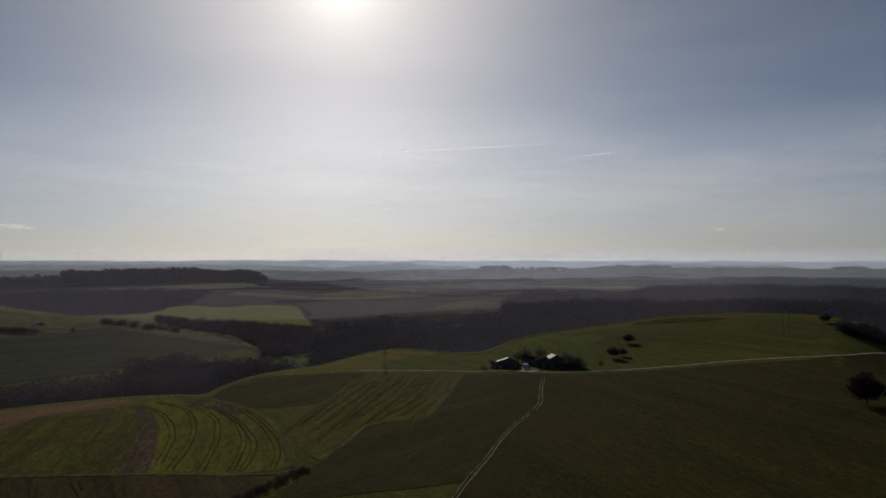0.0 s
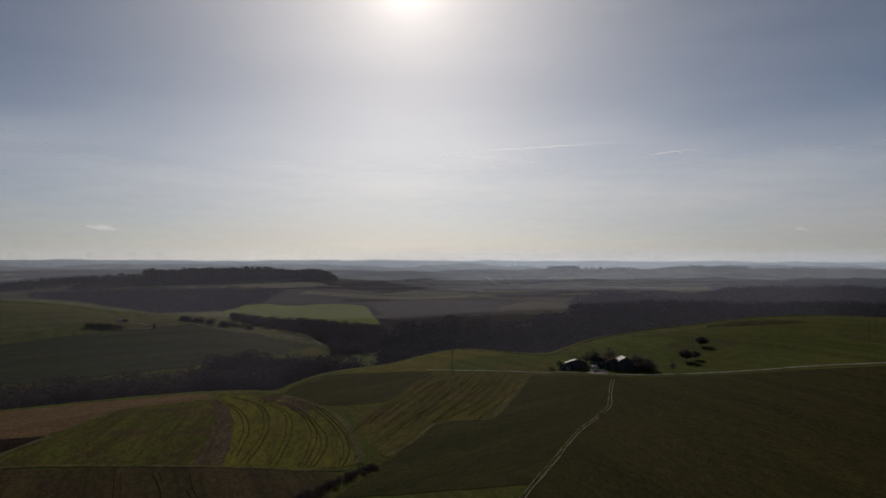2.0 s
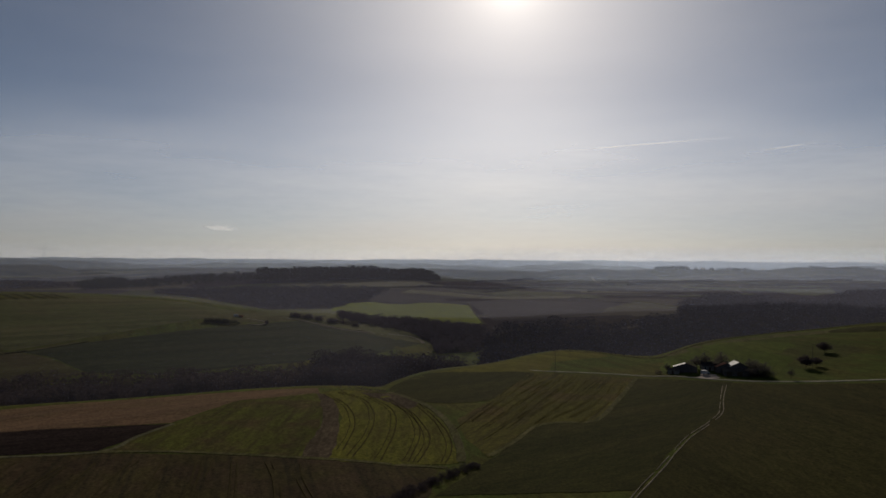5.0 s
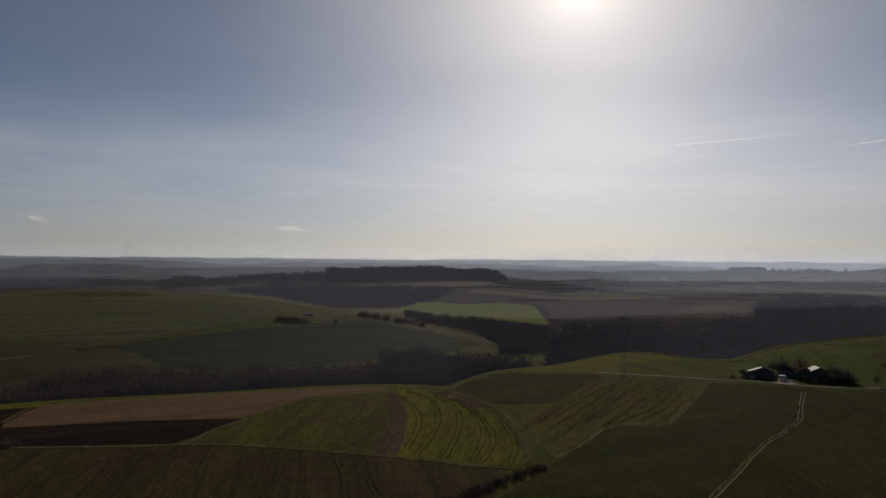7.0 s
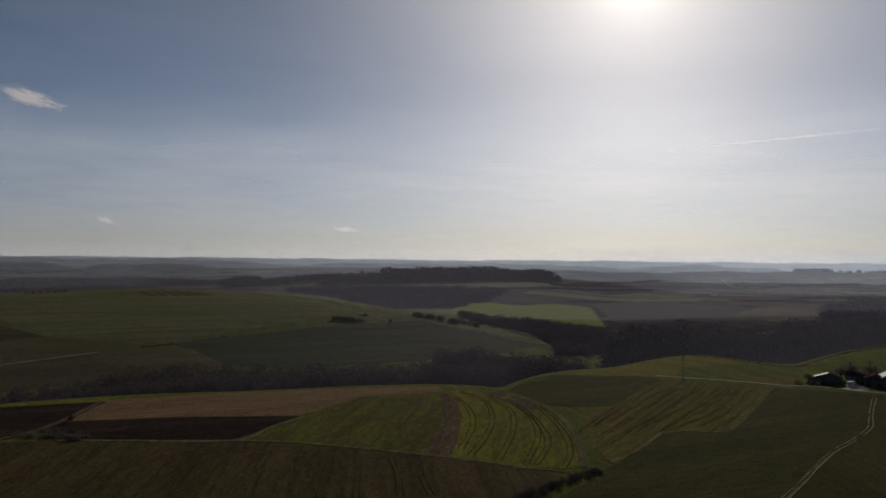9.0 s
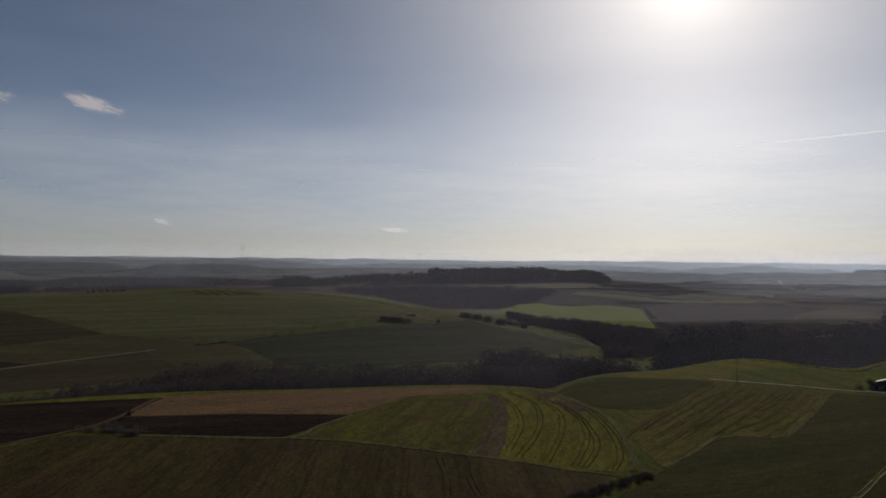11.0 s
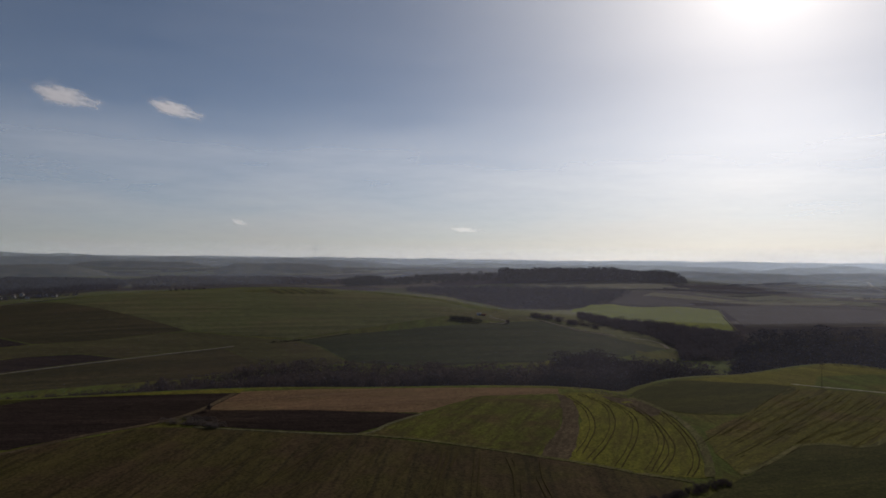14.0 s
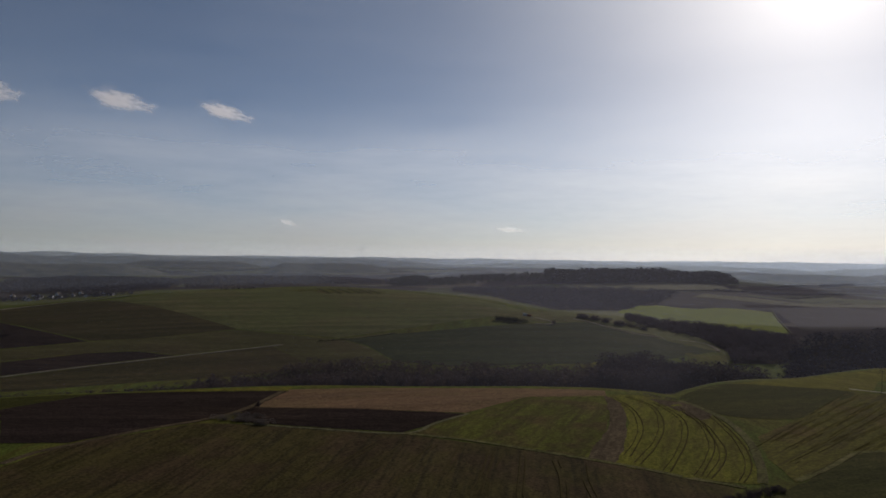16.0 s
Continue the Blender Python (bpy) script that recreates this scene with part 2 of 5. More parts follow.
M_LOWSLOPE = crop("thin_slope_grass", (0.060, 0.055, 0.024), (0.066, 0.053, 0.028), (0.052, 0.046, 0.022), -40, 7, 200, 90)
M_DUSK = crop("dim_green_field", (0.052, 0.052, 0.020), (0.058, 0.050, 0.022), (0.044, 0.042, 0.018), 40, 7, 200, 120)
M_HILL = crop("lush_hill_grass", (0.070, 0.093, 0.018), (0.076, 0.086, 0.020), (0.062, 0.076, 0.017), 20, 6, 120, 40)
# duller copy of the far green, with haze put into its colour
M_HAZYGREEN = crop("hazy_green_field", (0.064, 0.072, 0.032), (0.068, 0.070, 0.034), (0.056, 0.060, 0.030), 60, 12, 200, 120)
M_SCRUB = crop("leaf_litter", (0.045, 0.036, 0.032), (0.038, 0.032, 0.028), (0.034, 0.029, 0.027), 30, 8, 40, 20, sheen=0.0)
M_VERGE = crop("rough_verge", (0.088, 0.082, 0.035), (0.102, 0.087, 0.045), (0.064, 0.063, 0.023), 0, 3, 20, 12)
M_ROAD = mottled("pale_gravel_road", (0.40, 0.365, 0.29), (0.28, 0.255, 0.20), 0.2)
M_LANE = mottled("dusty_lane", (0.20, 0.175, 0.14), (0.14, 0.12, 0.09), 0.2)
M_RUT = mottled("pale_chalk_ruts", (0.30, 0.255, 0.20), (0.16, 0.135, 0.095), 0.25)
M_TRAM = mottled("bare_wheel_track", (0.040, 0.033, 0.017), (0.050, 0.041, 0.020), 0.2)
M_ROWSOIL = mottled("bare_row_soil", (0.068, 0.057, 0.020), (0.082, 0.067, 0.025), 0.2)
M_FURROW = mottled("shallow_wheel_furrow", (0.044, 0.036, 0.018), (0.054, 0.043, 0.021), 0.2)
M_BARK = mottled("dark_bark", (0.045, 0.036, 0.030), (0.060, 0.050, 0.042), 2.0)
M_TWIG = twigs("bare_winter_twigs", (0.056, 0.044, 0.047), (0.082, 0.064, 0.066), 0.22)
M_TWIG_WARM = twigs("reddish_bare_twigs", (0.044, 0.033, 0.031), (0.070, 0.053, 0.049), 0.30)
M_TWIG_DARK = twigs("dark_fine_twigs", (0.082, 0.070, 0.064), (0.120, 0.102, 0.093), 0.35)
M_TWIG_OAK = twigs("dark_oak_twigs", (0.026, 0.022, 0.021), (0.042, 0.035, 0.032), 0.12)
# paler violet copy of the bare twigs, putting the bank wood's haze into colour
M_TWIG_BANK = twigs("pale_violet_grey_twigs", (0.080, 0.063, 0.070), (0.110, 0.087, 0.094), 0.15)
# bluish grey: the haze over far woods is put into the twig colour
M_TWIG_HAZED = twigs("hazed_far_twigs", (0.046, 0.043, 0.052), (0.064, 0.059, 0.070), 0.10)
M_HEDGE = twigs("dark_hedge_leaves", (0.018, 0.022, 0.012), (0.036, 0.036, 0.018))
M_PINE = twigs("dark_pine_needles", (0.016, 0.022, 0.016), (0.032, 0.038, 0.026))


# ---- helpers of the build ----
def mesh_from(name, verts, faces, material, smooth=False):
    me = bpy.data.meshes.new(name)
    me.from_pydata([tuple(map(float, v)) for v in verts], [], [tuple(map(int, f)) for f in faces])
    if material is not None:
        me.materials.append(material)
    if smooth:
        me.shade_smooth()
    me.update()
    return me


def part(name, bm, material, parent, label=""):
    """Links a bmesh, or a (verts, faces) pair, as one mesh object under a thing or a part."""
    if isinstance(bm, tuple):
        me = mesh_from(name, bm[0], bm[1], material)
    else:
        me = bpy.data.meshes.new(name)
        bm.to_mesh(me)
        bm.free()
        me.materials.append(material)
    ob = new(name, me)
    ob.parent = parent
    return tagged(ob, label)


def ground_at(x, y):
    return float(height(x, y)[0])


def densify(pts, step, closed=True, soft=True, wobble=0.0):
    """A smooth line through the points, with a point about every step metres."""
    n, out = len(pts), []
    rng = random.Random(len(pts) * 7 + int(abs(pts[0][0])))
    for i in range(n if closed else n - 1):
        p0, p1, p2, p3 = (Vector(pts[j % n] if closed else pts[min(max(j, 0), n - 1)]) for j in (i - 1, i, i + 1, i + 2))
        count = max(1, int((p2 - p1).length / step))
        for k in range(count):
            u = k / count
            if soft:
                q = 0.5 * (2 * p1 + (p2 - p0) * u + (2 * p0 - 5 * p1 + 4 * p2 - p3) * u * u + (3 * p1 - p0 - 3 * p2 + p3) * u**3)
            else:
                q = p1.lerp(p2, u)
            out.append((q.x + rng.uniform(-wobble, wobble), q.y + rng.uniform(-wobble, wobble)))
    if not closed:
        out.append(tuple(pts[-1]))
    return out


def field(name, label, material, pts, layer=0, soft=False, wobble=0.5):
    """A field laid on the land: its outline in plan, filled with a fine net that follows the ground."""
    mid = np.mean(np.array(pts, float), axis=0)
    r = float(np.hypot(*mid))
    step = min(max(r / 55, 5.0), 30.0)
    rim = densify([tuple(map(float, p)) for p in pts], step, True, soft, wobble)
    arr = np.array(rim)
    lo, hi = arr.min(0), arr.max(0)
    gx, gy = np.meshgrid(np.arange(lo[0] + step / 2, hi[0], step), np.arange(lo[1] + step / 2, hi[1], step))
    gx, gy = gx.ravel(), gy.ravel()
    inside = np.zeros(len(gx), bool)
    near = np.full(len(gx), 1e9)
    for (x0, y0), (x1, y1) in zip(rim, rim[1:] + rim[:1]):
        cross = ((y0 > gy) != (y1 > gy)) & (gx < (x1 - x0) * (gy - y0) / ((y1 - y0) or 1e-9) + x0)
        inside ^= cross
        near = np.minimum(near, np.hypot(gx - x0, gy - y0))
    keep = inside & (near > step * 0.4)
    pts2 = [Vector(p) for p in rim] + [Vector((x, y)) for x, y in zip(gx[keep], gy[keep])]
    n = len(rim)
    from mathutils.geometry import delaunay_2d_cdt
    vs, _, fs, *_ = delaunay_2d_cdt(pts2, [(i, (i + 1) % n) for i in range(n)], [], 1, 1e-3)
    vx, vy = np.array([v.x for v in vs]), np.array([v.y for v in vs])
    lift = 0.06 + 0.05 * layer + max(0, r - 430) * 0.0009
    rim_off = np.full(len(vx), 1e9)
    for x0, y0 in rim:
        rim_off = np.minimum(rim_off, np.hypot(vx - x0, vy - y0))
    sink = np.clip(rim_off / (0.4 * step), 0, 1) if r > 430 else 1.0
    vz = height(vx, vy) + 0.02 + (lift - 0.02) * sink
    tri = []
    for f in fs:
        a, b, c = f[0], f[1], f[2]
        up = (vx[b] - vx[a]) * (vy[c] - vy[a]) - (vy[b] - vy[a]) * (vx[c] - vx[a])
        tri.append(tuple(f) if up > 0 else tuple(reversed(f)))
    ob = new(name, mesh_from(name, list(zip(vx, vy, vz)), tri, material, True))
    return tagged(ob, label, "field", kind="structure")


def ribbon(name, label, material, pts, width, layer=2, category="track", parent=None, soft=True):
    """A road, track or wheel rut that follows the ground."""
    line = np.array(densify([tuple(map(float, p)) for p in pts], 5.0, False, soft))
    d = np.gradient(line, axis=0)
    d /= np.linalg.norm(d, axis=1)[:, None] + 1e-9
    side = np.stack([-d[:, 1], d[:, 0]], 1)
    faces = []
    lift = 0.07 + 0.05 * layer + max(0, float(np.hypot(*line.mean(0))) - 430) * 0.0009
    offs = (-0.5, -0.42, 0.0, 0.42, 0.5)
    count = len(line)
    step = np.arange(count)
    wob = (1 + 0.12 * np.sin(step * 1.7) * np.cos(step * 0.63)) * width
    q = line[:, None, :] + side[:, None, :] * (np.array(offs)[None, :] * wob[:, None])[:, :, None]
    z = height(q[..., 0].ravel(), q[..., 1].ravel()).reshape(count, 5) + np.array((-0.05, lift, lift, lift, -0.05))
    verts = np.concatenate([q, z[..., None]], 2).reshape(-1, 3)
    for j in range(1, count):
        faces += [(5 * j - 5 + k, 5 * j - 4 + k, 5 * j + 1 + k, 5 * j + k) for k in range(4)]
    me = mesh_from(name, verts, [tuple(reversed(f)) for f in faces], material)
    ob = new(name, me)
    if parent is not None:
        ob.parent = parent
        return ob
    return tagged(ob, label, category, kind="structure")


# ---- the land: one sheet to the horizon ----
def build_ground():
    bear = np.concatenate([np.arange(-180, -72, 3.0), np.arange(-72, 36, 0.27), np.arange(36, 180, 3.0)])
    rr = [0.5]
    while rr[-1] < 4900:
        rr.append(rr[-1] + min(max(rr[-1] * 0.011, 2.2), 40))
    rr = np.array(rr)
    B, Rr = np.meshgrid(np.radians(bear), rr, indexing="ij")
    X, Y = np.sin(B) * Rr, np.cos(B) * Rr
    Z = height(X.ravel(), Y.ravel())
    nb, nr = len(bear), len(rr)
    verts = np.stack([X.ravel(), Y.ravel(), Z], 1)
    i, j = np.meshgrid(np.arange(nb), np.arange(nr - 1), indexing="ij")
    i2 = (i + 1) % nb
    quads = np.stack([i * nr + j, i * nr + j + 1, i2 * nr + j + 1, i2 * nr + j], -1).reshape(-1, 4)[:, ::-1]
    fan = np.stack([np.arange(nb) * nr, (np.arange(nb) + 1) % nb * nr, np.full(nb, len(verts)), np.full(nb, len(verts))], -1)
    verts = np.vstack([verts, [[0, 0, float(height(0.0, 0.1)[0])]]])
    me = bpy.data.meshes.new("ground")
    me.vertices.add(len(verts))
    me.vertices.foreach_set("co", verts.ravel().astype(np.float32))
    loops = np.concatenate([quads.ravel(), fan[:, [2, 1, 0]].ravel()])
    me.loops.add(loops.size)
    me.loops.foreach_set("vertex_index", loops.astype(np.int32))
    me.polygons.add(len(quads) + nb)
    me.polygons.foreach_set("loop_start", np.concatenate([np.arange(0, quads.size, 4), quads.size + np.arange(0, 3 * nb, 3)]).astype(np.int32))
    me.update()
    me.validate()
    me.materials.append(M_LAND)
    me.materials.append(M_FARPATCH)
    mid = np.tile(rr[:-1], nb)
    toward = np.repeat(bear, nr - 1)
    patch_from = np.where((toward > -19) & (toward < 45), 930, np.where(toward > -26, 1180, 1430))
    me.polygons.foreach_set("material_index", np.concatenate([mid > patch_from, np.zeros(nb)]).astype(np.int32))
    me.shade_smooth()
    return tagged(new("ground", me), "rolling farmland of dark green winter grass falling to a valley", "ground", kind="structure")


build_ground()

# ---- fields of the near plateau ----
field("field_olive", "wide dark olive winter wheat field beside the rutted track", M_OLIVE, [(3.7, 214.0), (17.7, 261.4), (46.3, 356.0), (61.4, 439.7), (65.7, 439.1), (109.7, 443.6), (183.0, 453.5), (235.6, 452.3), (313.6, 491.5), (420, 330), (260, 60), (10, 60)], 0)
field("field_dark", "smooth dark green winter wheat between the track and a diagonal verge", M_WHEAT_DARK, [(12.7, 440.8), (65.6, 441.1), (45.2, 345.0), (22.8, 288.1), (7.0, 227.9), (-51.5, 206.7), (-40.4, 255.8), (-31.0, 307.4), (-7.8, 321.9), (2.8, 381.0)], 1)
field("field_rows", "green and brown field with drill rows beside the gravel road", M_MIX, [(-49.9, 443.2), (12.1, 442.8), (2.8, 381.0), (-7.8, 321.9), (-30.4, 308.5), (-42.6, 251.4), (-56.5, 275.3), (-66.8, 306.8), (-59.2, 348.0)], 1)
field("field_slope", "dark green wheat on the slope above the wooded gully", M_WHEAT_DARK, [(-109.9, 431.1), (-49.9, 443.2), (-55.6, 389.0), (-59.9, 351.9), (-80.8, 339.5), (-100.5, 348.8), (-116.4, 367.0), (-118.6, 375.8)], 1, soft=True)
field("field_ridge", "bright yellowish green meadow on the ridge behind the road", M_LIME, [(-109.9, 431.1), (-89.4, 470.3), (-63.0, 523.7), (-37.9, 557.2), (-9.7, 552.7), (-3.7, 534.0), (-40.6, 490.3), (-40.2, 446.2), (-77.6, 445.3)], 1)
field("field_paddock", "green pasture beside the farmyard", M_LAND, [(-36.9, 467.5), (-1.8, 532.0), (31.5, 537.1), (33.1, 458.8), (-4.6, 443.0), (-35.3, 447.6)], 0)
field("field_hill_bright", "lush bright green pasture on the hill behind the farm", M_HILL, [(28.1, 458.1), (34.1, 516.9), (66.3, 579.2), (101.6, 600.5), (128.8, 596.2), (125.0, 548.9), (102.1, 490.5), (91.8, 457.9)], 0, soft=True)
field("field_hill_dark", "darker grass hollow below the hill top", M_WHEAT_DARK, [(165.1, 654.5), (197.8, 664.2), (230.8, 643.9), (250, 628), (230.4, 622.0), (191.0, 625.5)], 0, soft=True, wobble=2.0)
field("field_hill_rough", "greyish rough grass along the wood side of the hill", M_VERGE, [(30, 541), (44, 562), (72.1, 590.6), (128.2, 644.4), (183.0, 664.3), (177.1, 646.1), (123.4, 623.9), (69.2, 572), (41, 533)], 1, soft=True, wobble=1.5)
field("field_hill_worn", "worn brownish grass round the pasture trees", M_WORN, [(104, 548), (129.4, 578), (160.4, 579), (166, 552), (142, 529), (118.4, 526)], 0, soft=True, wobble=3.0)
field("field_hill_brown_grass", "brownish grazed grass on the hill top", M_WORN, [(262.5, 603.4), (294.4, 610.8), (315.0, 586.8), (285.9, 525.2), (249.6, 518.0), (240.1, 552.0)], 0, soft=True)
field("field_strip", "light green strip field with curved tramlines", M_STRIP, [(-148.9, 349.6), (-138.5, 367.8), (-120.7, 359.3), (-92.4, 336.5), (-71.9, 301.6), (-58.1, 263.7), (-52.1, 242.5), (-68.5, 237.3), (-96.7, 234.9), (-105.5, 265.8), (-119.6, 304.3)], 1, soft=True)
field("field_headland", "bare brown headland beside the strip field", M_BROWN, [(-149.9, 350.3), (-137.7, 339.1), (-120.0, 304.2), (-105.3, 265.9), (-96.7, 234.9), (-106.1, 234.1), (-116.3, 273.3), (-127.5, 304.4)], 2, soft=True)
field("field_tip", "dark brown ploughed tip at the gully edge", M_BROWN, [(-130.1, 361.3), (-113.7, 359.4), (-92.9, 338.5), (-94.0, 324.7), (-108.2, 338.1)], 2, soft=True)
field("field_weedy", "patchy weedy green stubble field", M_PATCHY, [(-177.3, 265.2), (-179.8, 321.1), (-150.5, 353.3), (-127.5, 304.4), (-116.3, 273.3), (-106.1, 234.1), (-136.1, 230.9), (-175.6, 221.9)], 0)
field("field_stubble", "tan stubble field along the valley edge", M_STUBBLE, [(-290.2, 263.5), (-252.3, 305.9), (-215.7, 334.6), (-178.3, 362.5), (-158.4, 370.2), (-149.7, 351.4), (-178.8, 319.4), (-179.0, 266.4), (-220.8, 243.9), (-264.2, 215.6)], 0)
field("field_ploughed", "narrow dark freshly ploughed field", M_PLOUGH, [(-246.7, 192.6), (-264.2, 215.6), (-221.5, 244.6), (-177.9, 264.8), (-177.9, 221.3), (-210.9, 206.2)], 1)
field("field_grass_strip", "thin bright grass strip on the valley edge", M_LIME, [(-346.6, 208.3), (-332.2, 229.9), (-315.0, 252.9), (-296.3, 272.3), (-286.5, 260.1), (-320.8, 232.2)], 0)
field("field_earth", "large dark reddish ploughed field", M_PLOUGH, [(-345.9, 144.9), (-353.6, 187.0), (-352.0, 200.7), (-319.2, 231.0), (-286.9, 259.7), (-258.0, 210.5), (-256.3, 183.1), (-263.1, 150.3), (-265.0, 134.2), (-283.1, 118.8)], 1)
field("field_corner", "dark grass corner beside the ploughed field", M_WHEAT_DARK, [(-378.2, 158.3), (-366.7, 179.5), (-352.0, 200.7), (-353.6, 187.0), (-345.9, 144.9)], 0)
field("field_fallow", "brownish green fallow field with faint drill lines", M_FALLOW, [(-252.6, 106.2), (-262.3, 132.8), (-253.9, 181.3), (-238.4, 191.8), (-208.1, 203.5), (-176.0, 219.0), (-135.1, 229.1), (-96.3, 233.9), (-68.2, 236.4), (-57.3, 234.1), (-52.3, 206.5), (-60, 120), (-260, 60)], 0)
# ---- fields of the far valley side ----
field("field_far_olive", "dull olive wheat on the far valley side", M_FARDUN, [(-930.5, 387.6), (-914.6, 466.7), (-878.1, 490.9), (-624.1, 492.5), (-649.7, 398.2), (-673.6, 360.5), (-818.7, 341.3)], 0)
field("field_far_earth", "dark ploughed wedge on the far slope", M_PLOUGH, [(-815.0, 339.7), (-672.9, 357.5), (-696.7, 290.9)], 1)
field("field_far_furrows", "dark ploughed strip beside a pale lane", M_PLOUGH, [(-647.7, 270.6), (-633.3, 334.1), (-612.0, 369.8), (-576.3, 386.6), (-593.4, 313.2), (-603.4, 252.3)], 1)
field("field_far_brown", "brown grass above the valley trees", M_FARDUN, [(-596.9, 249.6), (-588.1, 310.5), (-573.0, 384.4), (-551.0, 475.8), (-463.2, 451.7), (-488.6, 375.1), (-552.6, 231.3)], 0)
field("field_far_wheat", "large dark green wheat field above the valley wood", M_FARWHEAT, [(-524.5, 543.1), (-464.7, 661.0), (-406.6, 779.3), (-366.3, 836.3), (-294.4, 853.7), (-224.2, 836.5), (-275.9, 657.5), (-323.4, 598.2), (-375.2, 534.5), (-425.3, 515.1), (-485.1, 542.8)], 0)
field("field_far_green", "smooth green field rolling over the brow", M_FAROLIVE, [(-878.1, 490.9), (-879.5, 597.1), (-826.2, 670.5), (-780.2, 758.3), (-707.2, 840.5), (-626.8, 833.6), (-555.1, 858.1), (-471.7, 839.6), (-470.9, 741.0), (-527.3, 545.9), (-624.1, 492.5)], 0)
field("field_far_meadow", "yellowish grass round the small shed", M_VERGE, [(-474.7, 746.9), (-468.8, 834.3), (-413.0, 887.6), (-363.6, 847.3), (-408.5, 782.8)], 1)
field("field_glade", "bright grass glade between the valley trees", M_LIME, [(-287.6, 619.5), (-291.3, 652.9), (-276.9, 666.8), (-265.3, 639.1), (-272.3, 623.1)], 1)
field("field_bowl", "bright green field below the wooded slope", M_FARGREEN, [(-467.8, 1128.9), (-486, 1200), (-501, 1287), (-458, 1331), (-420, 1318), (-388, 1319), (-360, 1345), (-331, 1362), (-264, 1313), (-220, 1147), (-181, 1011), (-245.5, 1028), (-332, 1070), (-382, 1072)], 0)
field("field_mid_brown", "brown field on the slope beside the green bowl", M_FARBROWN, [(-544.8, 1499.1), (-373.5, 1575.3), (-96.1, 1489.9), (12.9, 1260.9), (-25.0, 1085.7), (-177.2, 1065.4), (-265.0, 1343.1), (-460.3, 1331.7)], 0)
field("field_mid_pale", "pale stubble strips below the pine wood", M_FARPALE, [(-746.2, 1483.9), (-606.2, 1667.2), (-394.0, 1719.4), (-383.4, 1617.2), (-539.2, 1520.2), (-695.9, 1439.6)], 1)
field("field_far_pasture", "hazy green pasture below the hilltop village", M_HAZYGREEN, [(316.0, 1576.6), (393.5, 1821.0), (481.3, 1829.8), (417.8, 1542.4), (343.2, 1432.5)], 1)
field("field_hill_pale", "pale field below the hilltop village", M_FARBROWN, [(-17.8, 1645.9), (71.2, 1973.7), (215.8, 1886.7), (187.7, 1641.3), (90.2, 1513.3)], 0)
field("field_hill_brown", "brown fields on the village hill", M_FARBROWN, [(117.4, 2270.0), (408.9, 2967.0), (604.5, 2443.3), (677.5, 2185.4), (516.4, 1906.3), (330.9, 1956.2)], 0)
field("field_top_earth", "striped earth and grass on the brow", M_PATCHY, [(-790.9, 681.4), (-756.6, 746.7), (-675.3, 802.7), (-652.7, 776.0), (-710.5, 690.8)], 1)
field("field_far_low", "dull olive grass on the lower far slope", M_LOWSLOPE, [(-670.9, 359.1), (-649.7, 398.2), (-621.7, 490.6), (-523.2, 540.1), (-484.6, 540.6), (-424.8, 512.9), (-445.7, 462.1), (-463.2, 451.7), (-552.5, 477.1), (-578.0, 387.7), (-613.7, 370.8), (-635.1, 335.0), (-651.4, 272.2), (-692.1, 289.0)], 0)
field("field_lane_side", "dull rough grass beside the valley lane", M_FAROLIVE, [(-569.8, 1155.1), (-482.7, 1184.4), (-363.6, 962.6), (-256.8, 907.4), (-206.8, 827.5), (-286.3, 850.1), (-364.7, 832.6), (-434.8, 817.6)], 1)
field("field_mid_green", "hazy green field on the far rise", M_HAZYGREEN, [(-283.5, 1480.1), (-250, 1560), (-208.4, 1625.7), (-150, 1655), (-82.3, 1664.0), (-51.4, 1524.1), (-16.3, 1400), (-117.1, 1448.3), (-200, 1452)], 1)
field("field_mid_dusk", "dim green field running down to the great wood", M_DUSK, [(33.1, 1322), (70, 1240), (103, 1163), (77.6, 1147.4), (32.7, 1134.5), (-20.5, 1137.8), (-60, 1150), (6.5, 1213.0)], 1)
field("field_mid_scrub", "dark scrubby slope above the great wood", M_SCRUB, [(-150, 1000), (-110, 1020), (-30, 1040), (60, 1040), (85, 1010), (40, 970), (-20, 935), (-60, 975), (-120, 962)], 2, wobble=4.0)
ribbon("verge", "dark weedy field boundary on the brown slope", M_SCRUB, [(-311.0, 1474.6), (-234.4, 1470.4), (-160.6, 1417.9), (-62.1, 1332.6), (26.2, 1263.7)], 6, 4, "verge")
ribbon("verge", "dark weedy boundary between hazy fields", M_SCRUB, [(-292.4, 1531.3), (-206.9, 1609.8), (-136.3, 1635.3)], 7, 4, "verge")
field("field_mid_tan", "thin tan stubble strip on the far rise", M_FARPALE, [(126.0, 2165.3), (215.7, 2356.2), (274.5, 2211.0), (188.9, 2063.4)], 2)
field("field_mid_violet", "dark bare field beyond the hedges", M_PLOUGH, [(-212.5, 1874.0), (-91.2, 1950.9), (-19.7, 1807.9), (-67.7, 1716.7), (-182.5, 1724.4)], 2)
field("field_mid_grass", "pale green field below the village hill", M_HAZYGREEN, [(39.2, 1626.5), (97.9, 1681.2), (163.0, 1660.0), (158.6, 1514.7), (91.5, 1571.3)], 2)
